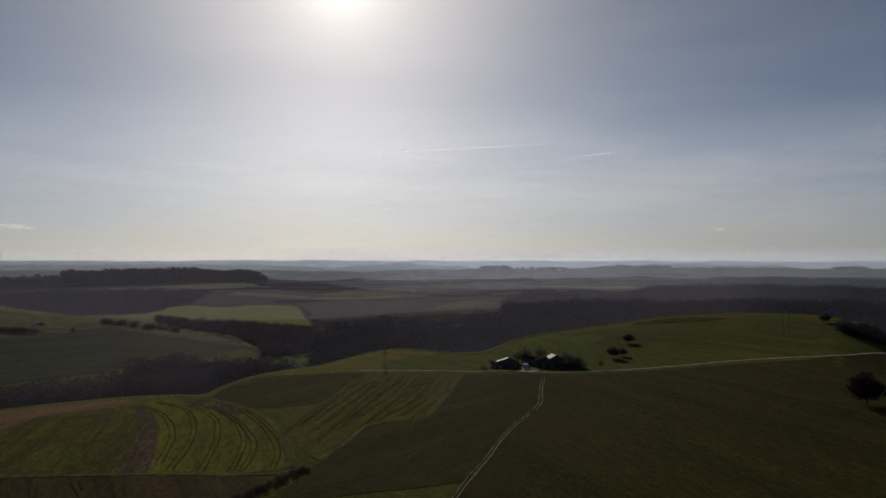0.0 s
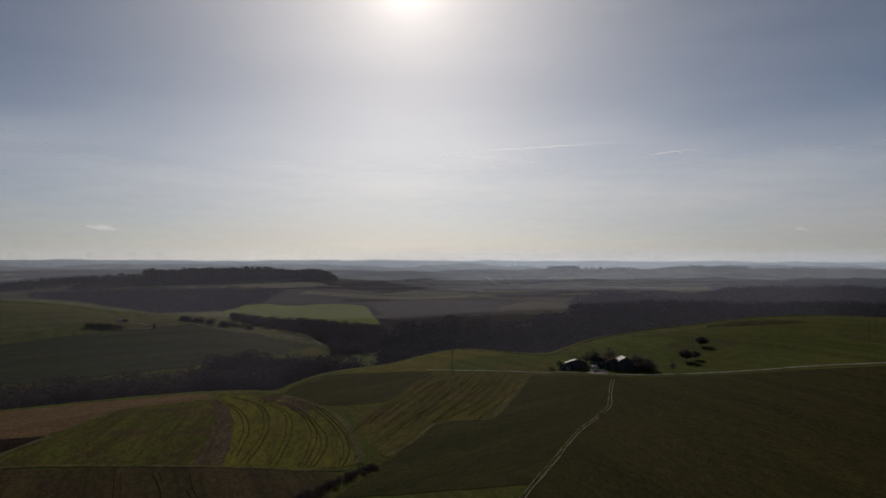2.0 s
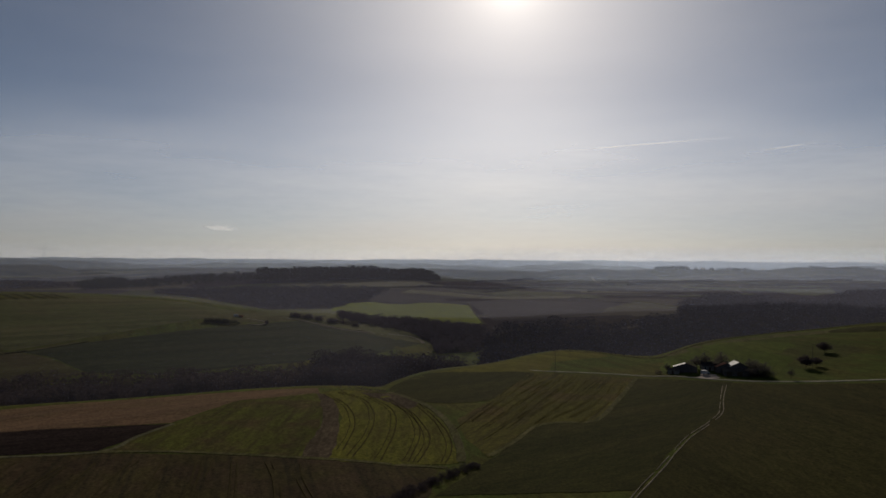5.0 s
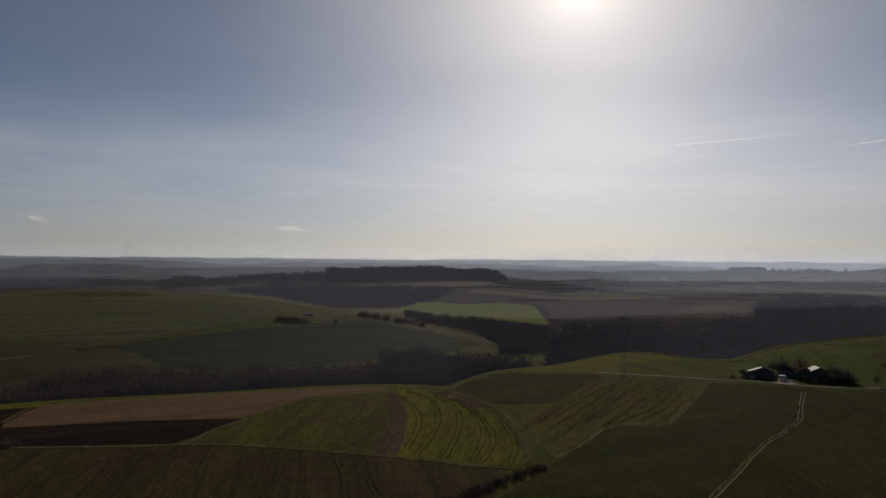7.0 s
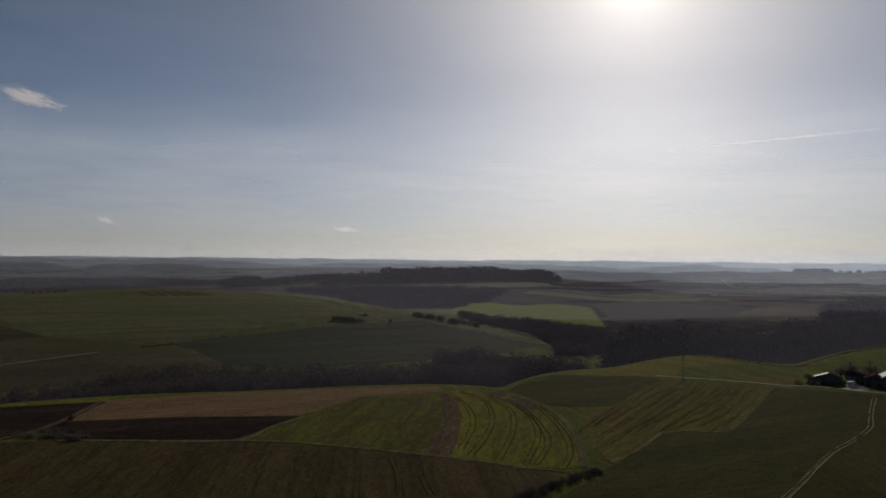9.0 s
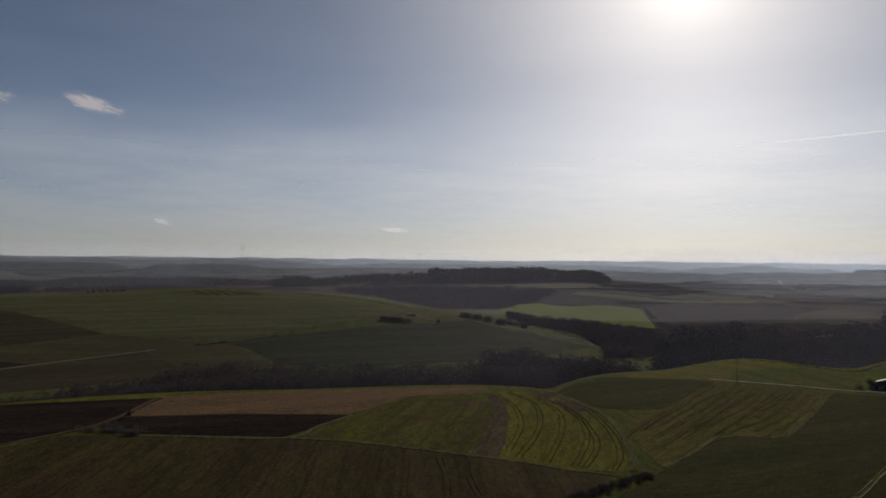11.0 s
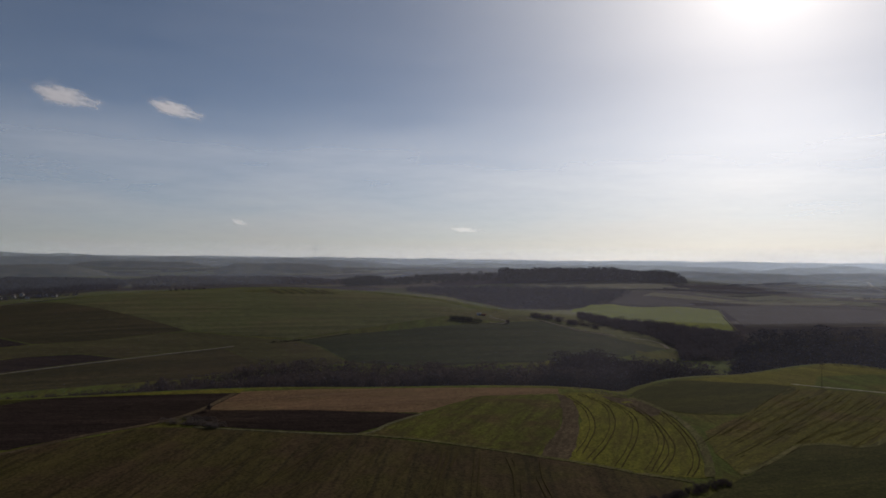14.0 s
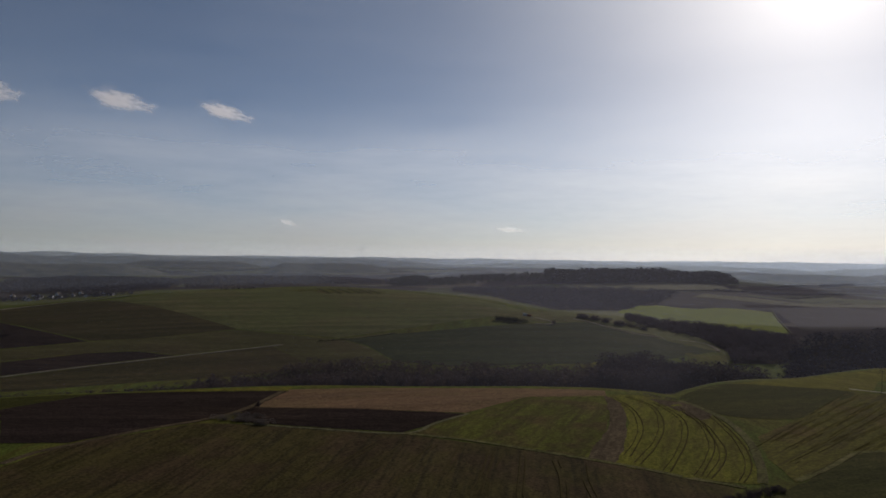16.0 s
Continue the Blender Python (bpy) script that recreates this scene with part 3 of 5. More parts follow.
# ---- roads and tracks ----
ribbon("road", "pale narrow gravel road past the farm", M_ROAD, [(-51.4, 452.1), (-32.8, 449.8), (-1.2, 452.0), (16.4, 450.7), (34.1, 451.7), (54.8, 447.7), (75.7, 447.6), (111.6, 451.4), (148.9, 457.4), (186.8, 462.7), (222.2, 461.3), (257.0, 459.0), (298.4, 486.8)], 2.1, 3, "road")
ribbon("lane", "pale farm lane climbing the far slope", M_LANE, [(-599.7, 250.8), (-593.8, 290.4), (-573.9, 379.4), (-561.9, 430.8), (-545.3, 485.3)], 2.2, 3, "road")
ribbon("lane", "pale lane along the brow of the far slope", M_LANE, [(-916.7, 381.8), (-921.2, 421.9), (-913.7, 473.4), (-903.6, 536.4)], 5, 3, "road")
ribbon("lane", "sandy lane beside the dark wheat field", M_VERGE, [(-532.2, 518.5), (-516.1, 551.1), (-498.3, 602.7)], 4, 3, "road")
ribbon("lane", "pale lane through the valley scrub", M_LANE, [(-398, 830), (-372, 826), (-348, 823), (-327, 826), (-310, 838), (-291, 862), (-256, 870), (-235, 857), (-222, 834)], 4.5, 4, "road")
ribbon("verge", "tan dry grass bank above the valley lane", M_FARPALE, [(-352, 830), (-330, 834), (-314, 848), (-294, 872), (-268, 879)], 7, 3, "verge")
ribbon("lane", "sandy lane at the small shed", M_LANE, [(-415.1, 762.3), (-401.4, 771.9), (-407.2, 790.3), (-433.3, 795.7)], 3, 3, "road")
ribbon("lane", "sandy lane up to the pine wood", M_LANE, [(-1039.7, 1377.7), (-1086.4, 1480.0), (-1108.6, 1552.9)], 8, 3, "road")
ribbon("verge", "grassy verge between two wheat fields", M_VERGE, [(-42.9, 253.4), (-37.3, 276.5), (-30.9, 306.4), (-19.0, 315.4), (-7.8, 321.9), (2.8, 378.0), (12.1, 440.8)], 3, 2, "verge")
ribbon("verge", "worn grass verge below the weedy field", M_VERGE, [(-177.3, 220.6), (-151.8, 228.1), (-122.5, 231.6), (-95.8, 234.2), (-68.2, 236.4), (-54.4, 235.8)], 3, 2, "verge")
ribbon("verge", "dry grass verge beside the ploughed field", M_FARPALE, [(-177.3, 265.2), (-177.8, 241.6), (-177.1, 220.7), (-209.5, 204.8), (-239.2, 192.4)], 2.2, 2, "verge")
ribbon("verge", "trampled earth track between the ploughed fields", M_BROWN, [(-256.3, 107.7), (-261.5, 120.7), (-261.5, 134.4), (-261.4, 161.0), (-257.8, 189.6), (-264.2, 215.6), (-288.1, 256.9)], 3.2, 2, "track")
ribbon("verge", "grass bank round the strip field", M_VERGE, [(-145.3, 369.4), (-119.8, 365.3), (-90.4, 338.1), (-70.1, 303.0), (-57.3, 267.9), (-51.2, 243.7)], 3.5, 2, "verge")
ribbon("verge", "pale grass edge along the hill", M_VERGE, [(29.0, 533.2), (62.6, 586.7), (109.2, 645.3), (167.6, 677.6), (221.4, 679.9), (276.3, 684.3)], 4, 2, "verge")
ribbon("verge", "rough grass verge on the ridge", M_VERGE, [(37.2, 549.7), (29.0, 533.2), (7.0, 542.7), (-10.2, 553.0), (-36.0, 550.8)], 3.5, 2, "verge")
ribbon("lane", "thin pale track between far fields", M_LANE, [(-75.9, 2454.8), (-55.1, 2073.3), (-30.3, 1827.7)], 7, 3, "road")
ribbon("lane", "pale field edge across the brown slope", M_FARPALE, [(-364.7, 1522.9), (-267.0, 1524.8), (-143.1, 1457.0), (-34.4, 1376.6)], 3, 3, "verge")
ribbon("verge", "dull verge beside the bright green field", M_DUSK, [(-274.4, 1363.7), (-220.8, 1156.1), (-175.4, 999.7)], 2.5, 3, "verge")
ribbon("verge", "brownish verge across the hazy fields", M_FARBROWN, [(-547.6, 1506.6), (-367.1, 1602.5), (-256.0, 1608.8)], 6, 3, "verge")
ribbon("verge", "bright wedge of grass beside the great wood", M_LIME, [(34.8, 1299.5), (64.7, 1249.3), (101.5, 1156.6)], 4, 3, "verge")
# ---- pale wheel ruts of the track across the wheat ----
TRACK = [(60.1, 430.8), (54.5, 399.3), (50.3, 370.6), (47.2, 351.9), (38.7, 326.7), (28.7, 301.6), (22.3, 280.1), (15.7, 255.5), (11.8, 242.7), (7.5, 227.9), (3.9, 214.0), (2.0, 206.0)]
# ---- curved tramlines of the strip field ----
TRAMLINES = [[(-144.4, 348.2), (-123.5, 321.1), (-109.5, 293.2), (-101.7, 269.4), (-96.4, 245.8)],
             [(-140.5, 357.4), (-120.0, 337.3), (-104.9, 305.5), (-95.1, 270.8), (-90.3, 239.5)],
             [(-123.5, 350.9), (-101.9, 322.3), (-91.6, 295.1), (-84.0, 262.9), (-79.7, 238.0)],
             [(-112.2, 346.3), (-94.8, 323.4), (-80.5, 292.1), (-74.1, 266.9), (-70.2, 240.0)],
             [(-101.9, 332.8), (-89.1, 314.6), (-75.1, 285.3), (-69.2, 265.1), (-66.6, 239.9)],
             [(-92.1, 335.6), (-73.9, 301.1), (-62.4, 271.9), (-57.7, 251.5), (-57.0, 241.4)]]
# ---- woods, in plan ----
WOOD_STREAM = [(-460, 168), (-433, 250), (-410, 287), (-459, 321), (-481, 278), (-517, 188)]
WOOD_VALLEY = [(-410, 287), (-339, 339), (-275, 393), (-199, 426), (-165, 429), (-219, 569), (-264, 594), (-310, 537), (-385, 493), (-445, 445), (-452, 379), (-459, 321)]
WOOD_GULLY = [(-191, 429), (-153, 419), (-139, 422), (-138, 445), (-137, 512), (-111, 569), (-135, 636), (-198, 692), (-253, 695), (-270, 635)]
WOOD_GREAT = [(-124, 596), (-86, 623), (-46, 678), (23, 679), (73, 706), (166, 792), (294, 818), (490, 754), (1245, 2029), (1010, 2110), (695, 1830), (507, 1520), (470, 1590), (364, 1345), (303, 1265), (257, 1230), (232, 1365), (190, 1440), (138, 1280), (90, 1180), (92, 1022), (48, 980), (20, 945), (-10, 945), (-34, 985), (-81, 990), (-118, 972), (-143, 935), (-151, 875)]
WOOD_BANK = [(-409.0, 1026.5), (-337.4, 1016.5), (-258.5, 1011.5), (-173.8, 972.6), (-144.4, 908.6), (-150.9, 810.1), (-192.7, 780.6), (-222.8, 850.3), (-247.9, 883.9), (-303.9, 915.9), (-353.6, 897.9)]
WOOD_SLOPE = [(-903.9, 1283.7), (-843.5, 1372.5), (-721.9, 1407.7), (-619.2, 1471.0), (-509.2, 1508.4), (-472.9, 1487.7), (-477.3, 1320.4), (-484.4, 1213.9), (-514.3, 1150.2), (-569.1, 1132.0), (-669.8, 1191.7), (-760.7, 1216.8), (-864.7, 1228.1)]
WOOD_PINE = [(-790.0, 1497.8), (-654.9, 1603.4), (-502.0, 1703.6), (-406.7, 1686.6), (-493.3, 1828.6), (-718.7, 1758.8), (-862.0, 1640.0)]
WOOD_FAR = [(-1464.3, 609.3), (-1372.7, 648.1), (-1186.1, 693.5), (-1225.8, 807.7), (-1444.5, 994.9), (-1746.6, 1067.5), (-1910.0, 958.6), (-1829.1, 760.7)]
WOOD_FAR_EAST = [(-1199.0, 826.1), (-1168.5, 934.2), (-1115.9, 1084.4), (-1130.7, 1343.5), (-1253.0, 1512.4), (-1589.6, 1641.5), (-1836.9, 1581.6), (-1828.1, 1355.9), (-1669.1, 1132.5)]
WOOD_FRINGE = [(-982.2, 1280.7), (-973.1, 1381.7), (-932.0, 1464.6), (-794.6, 1506.2), (-869.9, 1648.5), (-1031.7, 1593.1), (-1122.1, 1566.6), (-1094.9, 1427.4)]
COPSE = [(-1012.6, 1192.0), (-1004.2, 1302.9), (-1098.8, 1455.9), (-1184.8, 1464.8)]
FAR_HEDGE_A = [(-273.8, 1901.4), (-235.9, 2079.7), (-171.7, 2258.5)]
FAR_HEDGE_B = [(31.2, 1819.7), (142.3, 1985.9), (264.8, 2132.6)]
FAR_HEDGE_C = [(-337.5, 1730.4), (-294.4, 1939.8)]
FAR_HEDGE_E = [(353.1, 2188.7), (474.2, 2194.3), (571.6, 1994.7)]
FAR_HEDGE_F = [(-432.0, 1584.2), (-306.0, 1602.0), (-199.9, 1653.0)]


# ---- wheel ruts, tramlines ----
def offset_line(pts, gap, step=6.0, wander=0.0, seed=0):
    line = np.array(densify([tuple(map(float, p)) for p in pts], step, False))
    d = np.gradient(line, axis=0)
    d /= np.linalg.norm(d, axis=1)[:, None] + 1e-9
    k = np.arange(len(line)) * step
    sway = wander * (np.sin(k / 9.0 + seed) + .7 * np.sin(k / 4.1 + 2 * seed))
    return [tuple(p) for p in line + np.stack([-d[:, 1], d[:, 0]], 1) * (gap + sway)[:, None]]


def wheel_track(name, label, material, pts, gauge, width, run=(0, 0), seed=0, wander=0.12, step=6.0):
    """Two wheel ruts along one line, wandering a little and broken by grassed-over stretches; run: how long a stretch is, left and right."""
    top = tagged(new(name), label, "track", kind="structure")
    rng = random.Random(seed)
    for side, length in ((1, run[0]), (-1, run[1])):
        line = offset_line(pts, side * gauge / 2, step, wander, seed + side)
        start, n = 0, len(line)
        while start < n - 2:
            stop = n if not length else start + max(2, int(length / step * rng.uniform(.3, 1.7)))
            seg = line[start:min(stop, n)]
            if len(seg) > 1:
                ribbon("rut", "", material, seg, width * rng.uniform(.75, 1.2), 3, parent=top)
            start = stop + rng.randint(0, 2)
    return top


wheel_track("farm_track", "rutted pale chalk track crossing the wheat field", M_RUT, TRACK, 1.5, 0.36, (80, 20), 5, 0.09, 3.0)
ROW_MARKS = [[(-52.9, 293.3), (-45.5, 342), (-35.9, 419.5)], [(-48.1, 274.8), (-39.1, 323.7), (-29.5, 386.9), (-22, 440)], [(-39.9, 264), (-32.7, 301.2), (-25.8, 339), (-8, 430)], [(-63.2, 282), (-58.3, 328.9), (-54, 387.3), (-50.1, 435)]]
for line in ROW_MARKS:
    wheel_track("tramline", "faint pair of wheel marks along the drill rows", M_TRAM, line, 2.0, 0.24, (50, 24), 9, 0.12)
for k in range(11):
    u = (k + 0.5) / 11
    line = [(-62 + 50 * u, 300 + 24 * u + 10 * math.sin(k * 1.7)), (-55 + 56 * u, 370), (-47 + 55 * u, 436 - 24 * abs(math.sin(k * 1.1)))]
    wheel_track("drill_row", "thin brown drill row in the patchy green field", M_ROWSOIL, line, 1.2, 0.3, (40, 60), k, 0.1)
FALLOW_MARKS = [[(-161, 150), (-176, 202)], [(-151, 156), (-168, 209)], [(-139, 164), (-158, 215)], [(-127, 171), (-148, 217)], [(-117, 178), (-137, 220)], [(-114, 180), (-133, 220)], [(-105, 185), (-125, 222)], [(-94, 192), (-114, 225)], [(-86, 196), (-104, 226)], [(-178, 144), (-195, 201)]]
for k, (near, far) in enumerate(FALLOW_MARKS):
    bow = ((near[0] + far[0]) / 2 + 1.2 * math.sin(k * 2.1), (near[1] + far[1]) / 2)
    wheel_track("tramline", "dark pair of wheel marks across the fallow field", M_FURROW, [near, bow, far], 1.9, 0.5, (45, 30), 20 + k, 0.06, 4.0)
BROW_STRIPES = [[(-754, 736), (-702, 709)], [(-745, 747), (-693, 721)], [(-738, 759), (-685, 732)], [(-730, 772), (-678, 745)], [(-718, 780), (-670, 757)], [(-706, 788), (-664, 768)]]
for line in BROW_STRIPES:
    ribbon("furrow_strip", "dark wavy strip of turned earth on the brow", M_WHEAT_DARK, line, 5.5, 4, "field")
for line in TRAMLINES:
    wheel_track("tramline", "pair of bare wheel marks in the young crop", M_TRAM, line, 2.1, 0.45)


# ---- trees ----
def tube(verts, faces, a, b, ra, rb, sides=5):
    a, b = Vector(a), Vector(b)
    q = (b - a).to_track_quat("Z", "Y")
    base = len(verts)
    for p, r in ((a, ra), (b, rb)):
        for k in range(sides):
            t = 2 * math.pi * k / sides
            verts.append(p + q @ Vector((r * math.cos(t), r * math.sin(t), 0)))
    for k in range(sides):
        faces.append((base + k, base + (k + 1) % sides, base + sides + (k + 1) % sides, base + sides + k))


def sliver(verts, faces, p, d, length, width, rng):
    """A twig or leaf clump: a small bent blade."""
    d = d.normalized()
    s = d.cross(Vector((rng.uniform(-1, 1), rng.uniform(-1, 1), rng.uniform(-1, 1))))
    s = (s.normalized() if s.length > 1e-4 else Vector((1, 0, 0))) * width / 2
    i = len(verts)
    m = p + d * length * 0.55
    verts += [p - s * 0.5, p + s * 0.5, m + s, m - s, p + d * length + Vector((0, 0, length * 0.08))]
    faces += [(i, i + 1, i + 2, i + 3), (i + 3, i + 2, i + 4)]


def bare_tree_mesh(seed, tall, spread, limbs=9, twigs_per=26, sliver_len=1.6, sliver_wide=0.22, low=0.25):
    """Trunk and limbs as one net, twig crown as another, for a leafless broad tree."""
    rng = random.Random(seed)
    tv, tf, cv, cf = [], [], [], []
    base_r = tall * 0.022
    p = Vector((0, 0, -0.3))
    spine = [p.copy()]
    for k in range(4):
        p = p + Vector((rng.uniform(-.03, .03) * tall, rng.uniform(-.03, .03) * tall, tall * 0.19))
        spine.append(p.copy())
    for k in range(4):
        tube(tv, tf, spine[k], spine[k + 1], base_r * (1 - 0.2 * k), base_r * (0.8 - 0.2 * k), 6)
    for n in range(limbs):
        f = low + (0.75 - low) * n / limbs
        at = spine[0].lerp(spine[4], f)
        ang = n * 2.4 + rng.uniform(-.4, .4)
        reach = spread * (0.55 + 0.45 * math.sin(math.pi * min(1, (n + 1.5) / limbs))) * rng.uniform(.8, 1.15)
        end = at + Vector((math.cos(ang) * reach, math.sin(ang) * reach, tall * rng.uniform(.12, .26)))
        mid = at.lerp(end, 0.5) + Vector((0, 0, tall * 0.03))
        tube(tv, tf, at, mid, base_r * .45, base_r * .28, 4)
        tube(tv, tf, mid, end, base_r * .28, base_r * .1, 4)
        for k in range(twigs_per):
            u = rng.uniform(.25, 1.08)
            q = at.lerp(end, u) + Vector((rng.gauss(0, 1), rng.gauss(0, 1), rng.gauss(0, .8))) * spread * 0.16
            d = (q - at).normalized() * .6 + Vector((rng.gauss(0, .5), rng.gauss(0, .5), rng.uniform(.1, 1)))
            sliver(cv, cf, q, d, sliver_len * rng.uniform(.6, 1.3), sliver_wide * rng.uniform(.6, 1.5), rng)
    top = spine[4]
    for k in range(twigs_per * 2):
        q = top + Vector((rng.gauss(0, .22) * spread, rng.gauss(0, .22) * spread, rng.uniform(-.12, .2) * tall))
        sliver(cv, cf, q, Vector((rng.gauss(0, .4), rng.gauss(0, .4), 1)), sliver_len * rng.uniform(.6, 1.2), sliver_wide, rng)
    return tv, tf, cv, cf


def tree_thing(name, label, seed, tall, spread, leaf=None, category="tree", **kw):
    tv, tf, cv, cf = bare_tree_mesh(seed, tall, spread, **kw)
    top = tagged(new(name), label, category)
    part("trunk", (tv, tf), M_BARK, top)
    part("crown", (cv, cf), leaf or M_TWIG, top)
    return top


def stand(ob, x, y, turn=0.0, sink=0.0):
    ob.matrix_basis = pose(x, y, ground_at(x, y) - sink, 0, 0, turn)
    return ob


def inside_poly(x, y, pts):
    hit = np.zeros(len(x), bool)
    for (x0, y0), (x1, y1) in zip(pts, pts[1:] + pts[:1]):
        hit ^= ((y0 > y) != (y1 > y)) & (x < (x1 - x0) * (y - y0) / ((y1 - y0) or 1e-9) + x0)
    return hit


def scatter(pts, gap, seed):
    """Jittered places inside an outline, about gap metres apart."""
    rng = np.random.default_rng(seed)
    a = np.array(pts, float)
    lo, hi = a.min(0), a.max(0)
    gx, gy = np.meshgrid(np.arange(lo[0], hi[0], gap), np.arange(lo[1], hi[1], gap))
    gx = gx.ravel() + rng.uniform(-.45, .45, gx.size) * gap
    gy = gy.ravel() + rng.uniform(-.45, .45, gy.size) * gap
    k = inside_poly(gx, gy, pts)
    return gx[k], gy[k], rng


def small_tree(seed, kind):
    """A light tree for woods: all in one net, about one metre tall."""
    rng = random.Random(seed)
    v, f = [], []
    tube(v, f, (0, 0, -.05), (rng.uniform(-.03, .03), 0, .6), .022, .01, 4)
    if kind == "pine":
        for k in range(60):
            h = rng.uniform(.32, 1.0)
            w = .30 * (1 - ((h - .5) / .62) ** 2) ** .5 if abs(h - .5) < .6 else .05
            a = rng.uniform(0, 6.283)
            q = Vector((math.cos(a) * w * rng.uniform(.3, 1), math.sin(a) * w * rng.uniform(.3, 1), h - .06))
            sliver(v, f, q, Vector((math.cos(a), math.sin(a), .35)), .19, .13, rng)
    else:
        for k in range(7 if kind != "far" else 0):
            a = k * 2.4
            tube(v, f, (0, 0, .25 + k * .05), (math.cos(a) * .25, math.sin(a) * .25, .55 + k * .05), .009, .004, 3)
        for k in range(140 if kind != "far" else 55):
            a, h = rng.uniform(0, 6.283), rng.uniform(.3, .95)
            w = .34 * max(.15, 1 - ((h - .58) / .5) ** 2) ** .5
            u = rng.uniform(.35, 1.05)
            q = Vector((math.cos(a) * w * u, math.sin(a) * w * u, h - .05))
            sliver(v, f, q, Vector((math.cos(a) * .8 + rng.gauss(0, .5), math.sin(a) * .8 + rng.gauss(0, .5), rng.uniform(-.2, .8))), .095 if kind != "far" else .15, .042 if kind != "far" else .085, rng)
    tri = []
    for q in f:
        tri += [q] if len(q) == 3 else [(q[0], q[1], q[2]), (q[0], q[2], q[3])]
    return np.array([tuple(p) for p in v]), np.array(tri)


KITS = {kind: [small_tree(s, kind) for s in range(5)] for kind in ("thick", "far", "pine")}


def woodland(name, label, pts, gap, tall, kind, material, seed, wide=1.0, even=0.0):
    """A wood of trees that nobody could count, as one net."""
    gx, gy, rng = scatter(pts, gap, seed)
    z = height(gx, gy)
    vs, fs, base = [], [], 0
    patch = 1 + 0.18 * np.sin(gx / 31 + seed) * np.cos(gy / 27)
    for x, y, h, s in zip(gx, gy, z, patch):
        v, f = KITS[kind][rng.integers(5)]
        size = tall * s * rng.uniform(.6 + .25 * even, 1.28 - .16 * even)
        a = rng.uniform(0, 6.283)
        c, sn = math.cos(a), math.sin(a)
        w = size * wide
        vs.append(np.stack([x + (v[:, 0] * c - v[:, 1] * sn) * w, y + (v[:, 0] * sn + v[:, 1] * c) * w, h + v[:, 2] * size], 1))
        fs.append(f + base)
        base += len(v)
    verts, tris = np.concatenate(vs), np.concatenate(fs)
    me = bpy.data.meshes.new(name)
    me.vertices.add(len(verts))
    me.vertices.foreach_set("co", verts.ravel().astype(np.float32))
    me.loops.add(tris.size)
    me.loops.foreach_set("vertex_index", tris.ravel().astype(np.int32))
    me.polygons.add(len(tris))
    me.polygons.foreach_set("loop_start", np.arange(0, tris.size, 3, dtype=np.int32))
    me.update()
    me.materials.append(material)
    return tagged(new(name, me), label, "woodland", kind="stuff")


for outline in (WOOD_GREAT, WOOD_BANK, WOOD_SLOPE, WOOD_VALLEY, WOOD_GULLY, WOOD_STREAM, WOOD_FAR, WOOD_FAR_EAST):
    field("wood_floor", "brown leaf litter under bare trees", M_SCRUB, outline, 2, wobble=3.0)["category"] = "ground"
woodland("valley_wood", "dark leafless wood filling the far valley side", WOOD_GREAT, 13.5, 11, "far", M_TWIG_HAZED, 3, 1.85, even=0.7)
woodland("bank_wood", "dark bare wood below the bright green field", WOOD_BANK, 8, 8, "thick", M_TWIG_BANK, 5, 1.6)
woodland("slope_wood", "brown leafless wood on the slope below the pine hill", WOOD_SLOPE, 11, 8.5, "far", M_TWIG_HAZED, 6, 1.7)
woodland("pine_wood", "dark pine wood on the flat hilltop", WOOD_PINE, 9.5, 19, "pine", M_PINE, 7, 1.45, even=0.5)
woodland("ridge_trees", "loose row of dark pines on the skyline", WOOD_FRINGE, 15, 9.5, "pine", M_PINE, 14, 1.3)
woodland("far_wood", "hazy brown wood beyond the brow", WOOD_FAR, 15, 9, "far", M_TWIG_HAZED, 8, 1.6, even=1.0)
woodland("far_wood", "hazy dark wood in the next valley", WOOD_FAR_EAST, 18, 5.5, "far", M_TWIG_HAZED, 9, 1.8, even=1.0)
woodland("copse", "dark round copse on the skyline of the green field", COPSE, 9, 17, "thick", M_PINE, 10, 1.3)
woodland("stream_wood", "low bare trees and bushes along the stream", WOOD_STREAM, 6.5, 8, "thick", M_TWIG_WARM, 11, 1.5)
woodland("valley_trees", "dense bare trees along the valley floor", WOOD_VALLEY, 9, 12, "thick", M_TWIG_WARM, 12, 1.5)
woodland("gully_trees", "dense dark trees in the gully", WOOD_GULLY, 8.5, 15, "thick", M_TWIG, 13, 1.45)


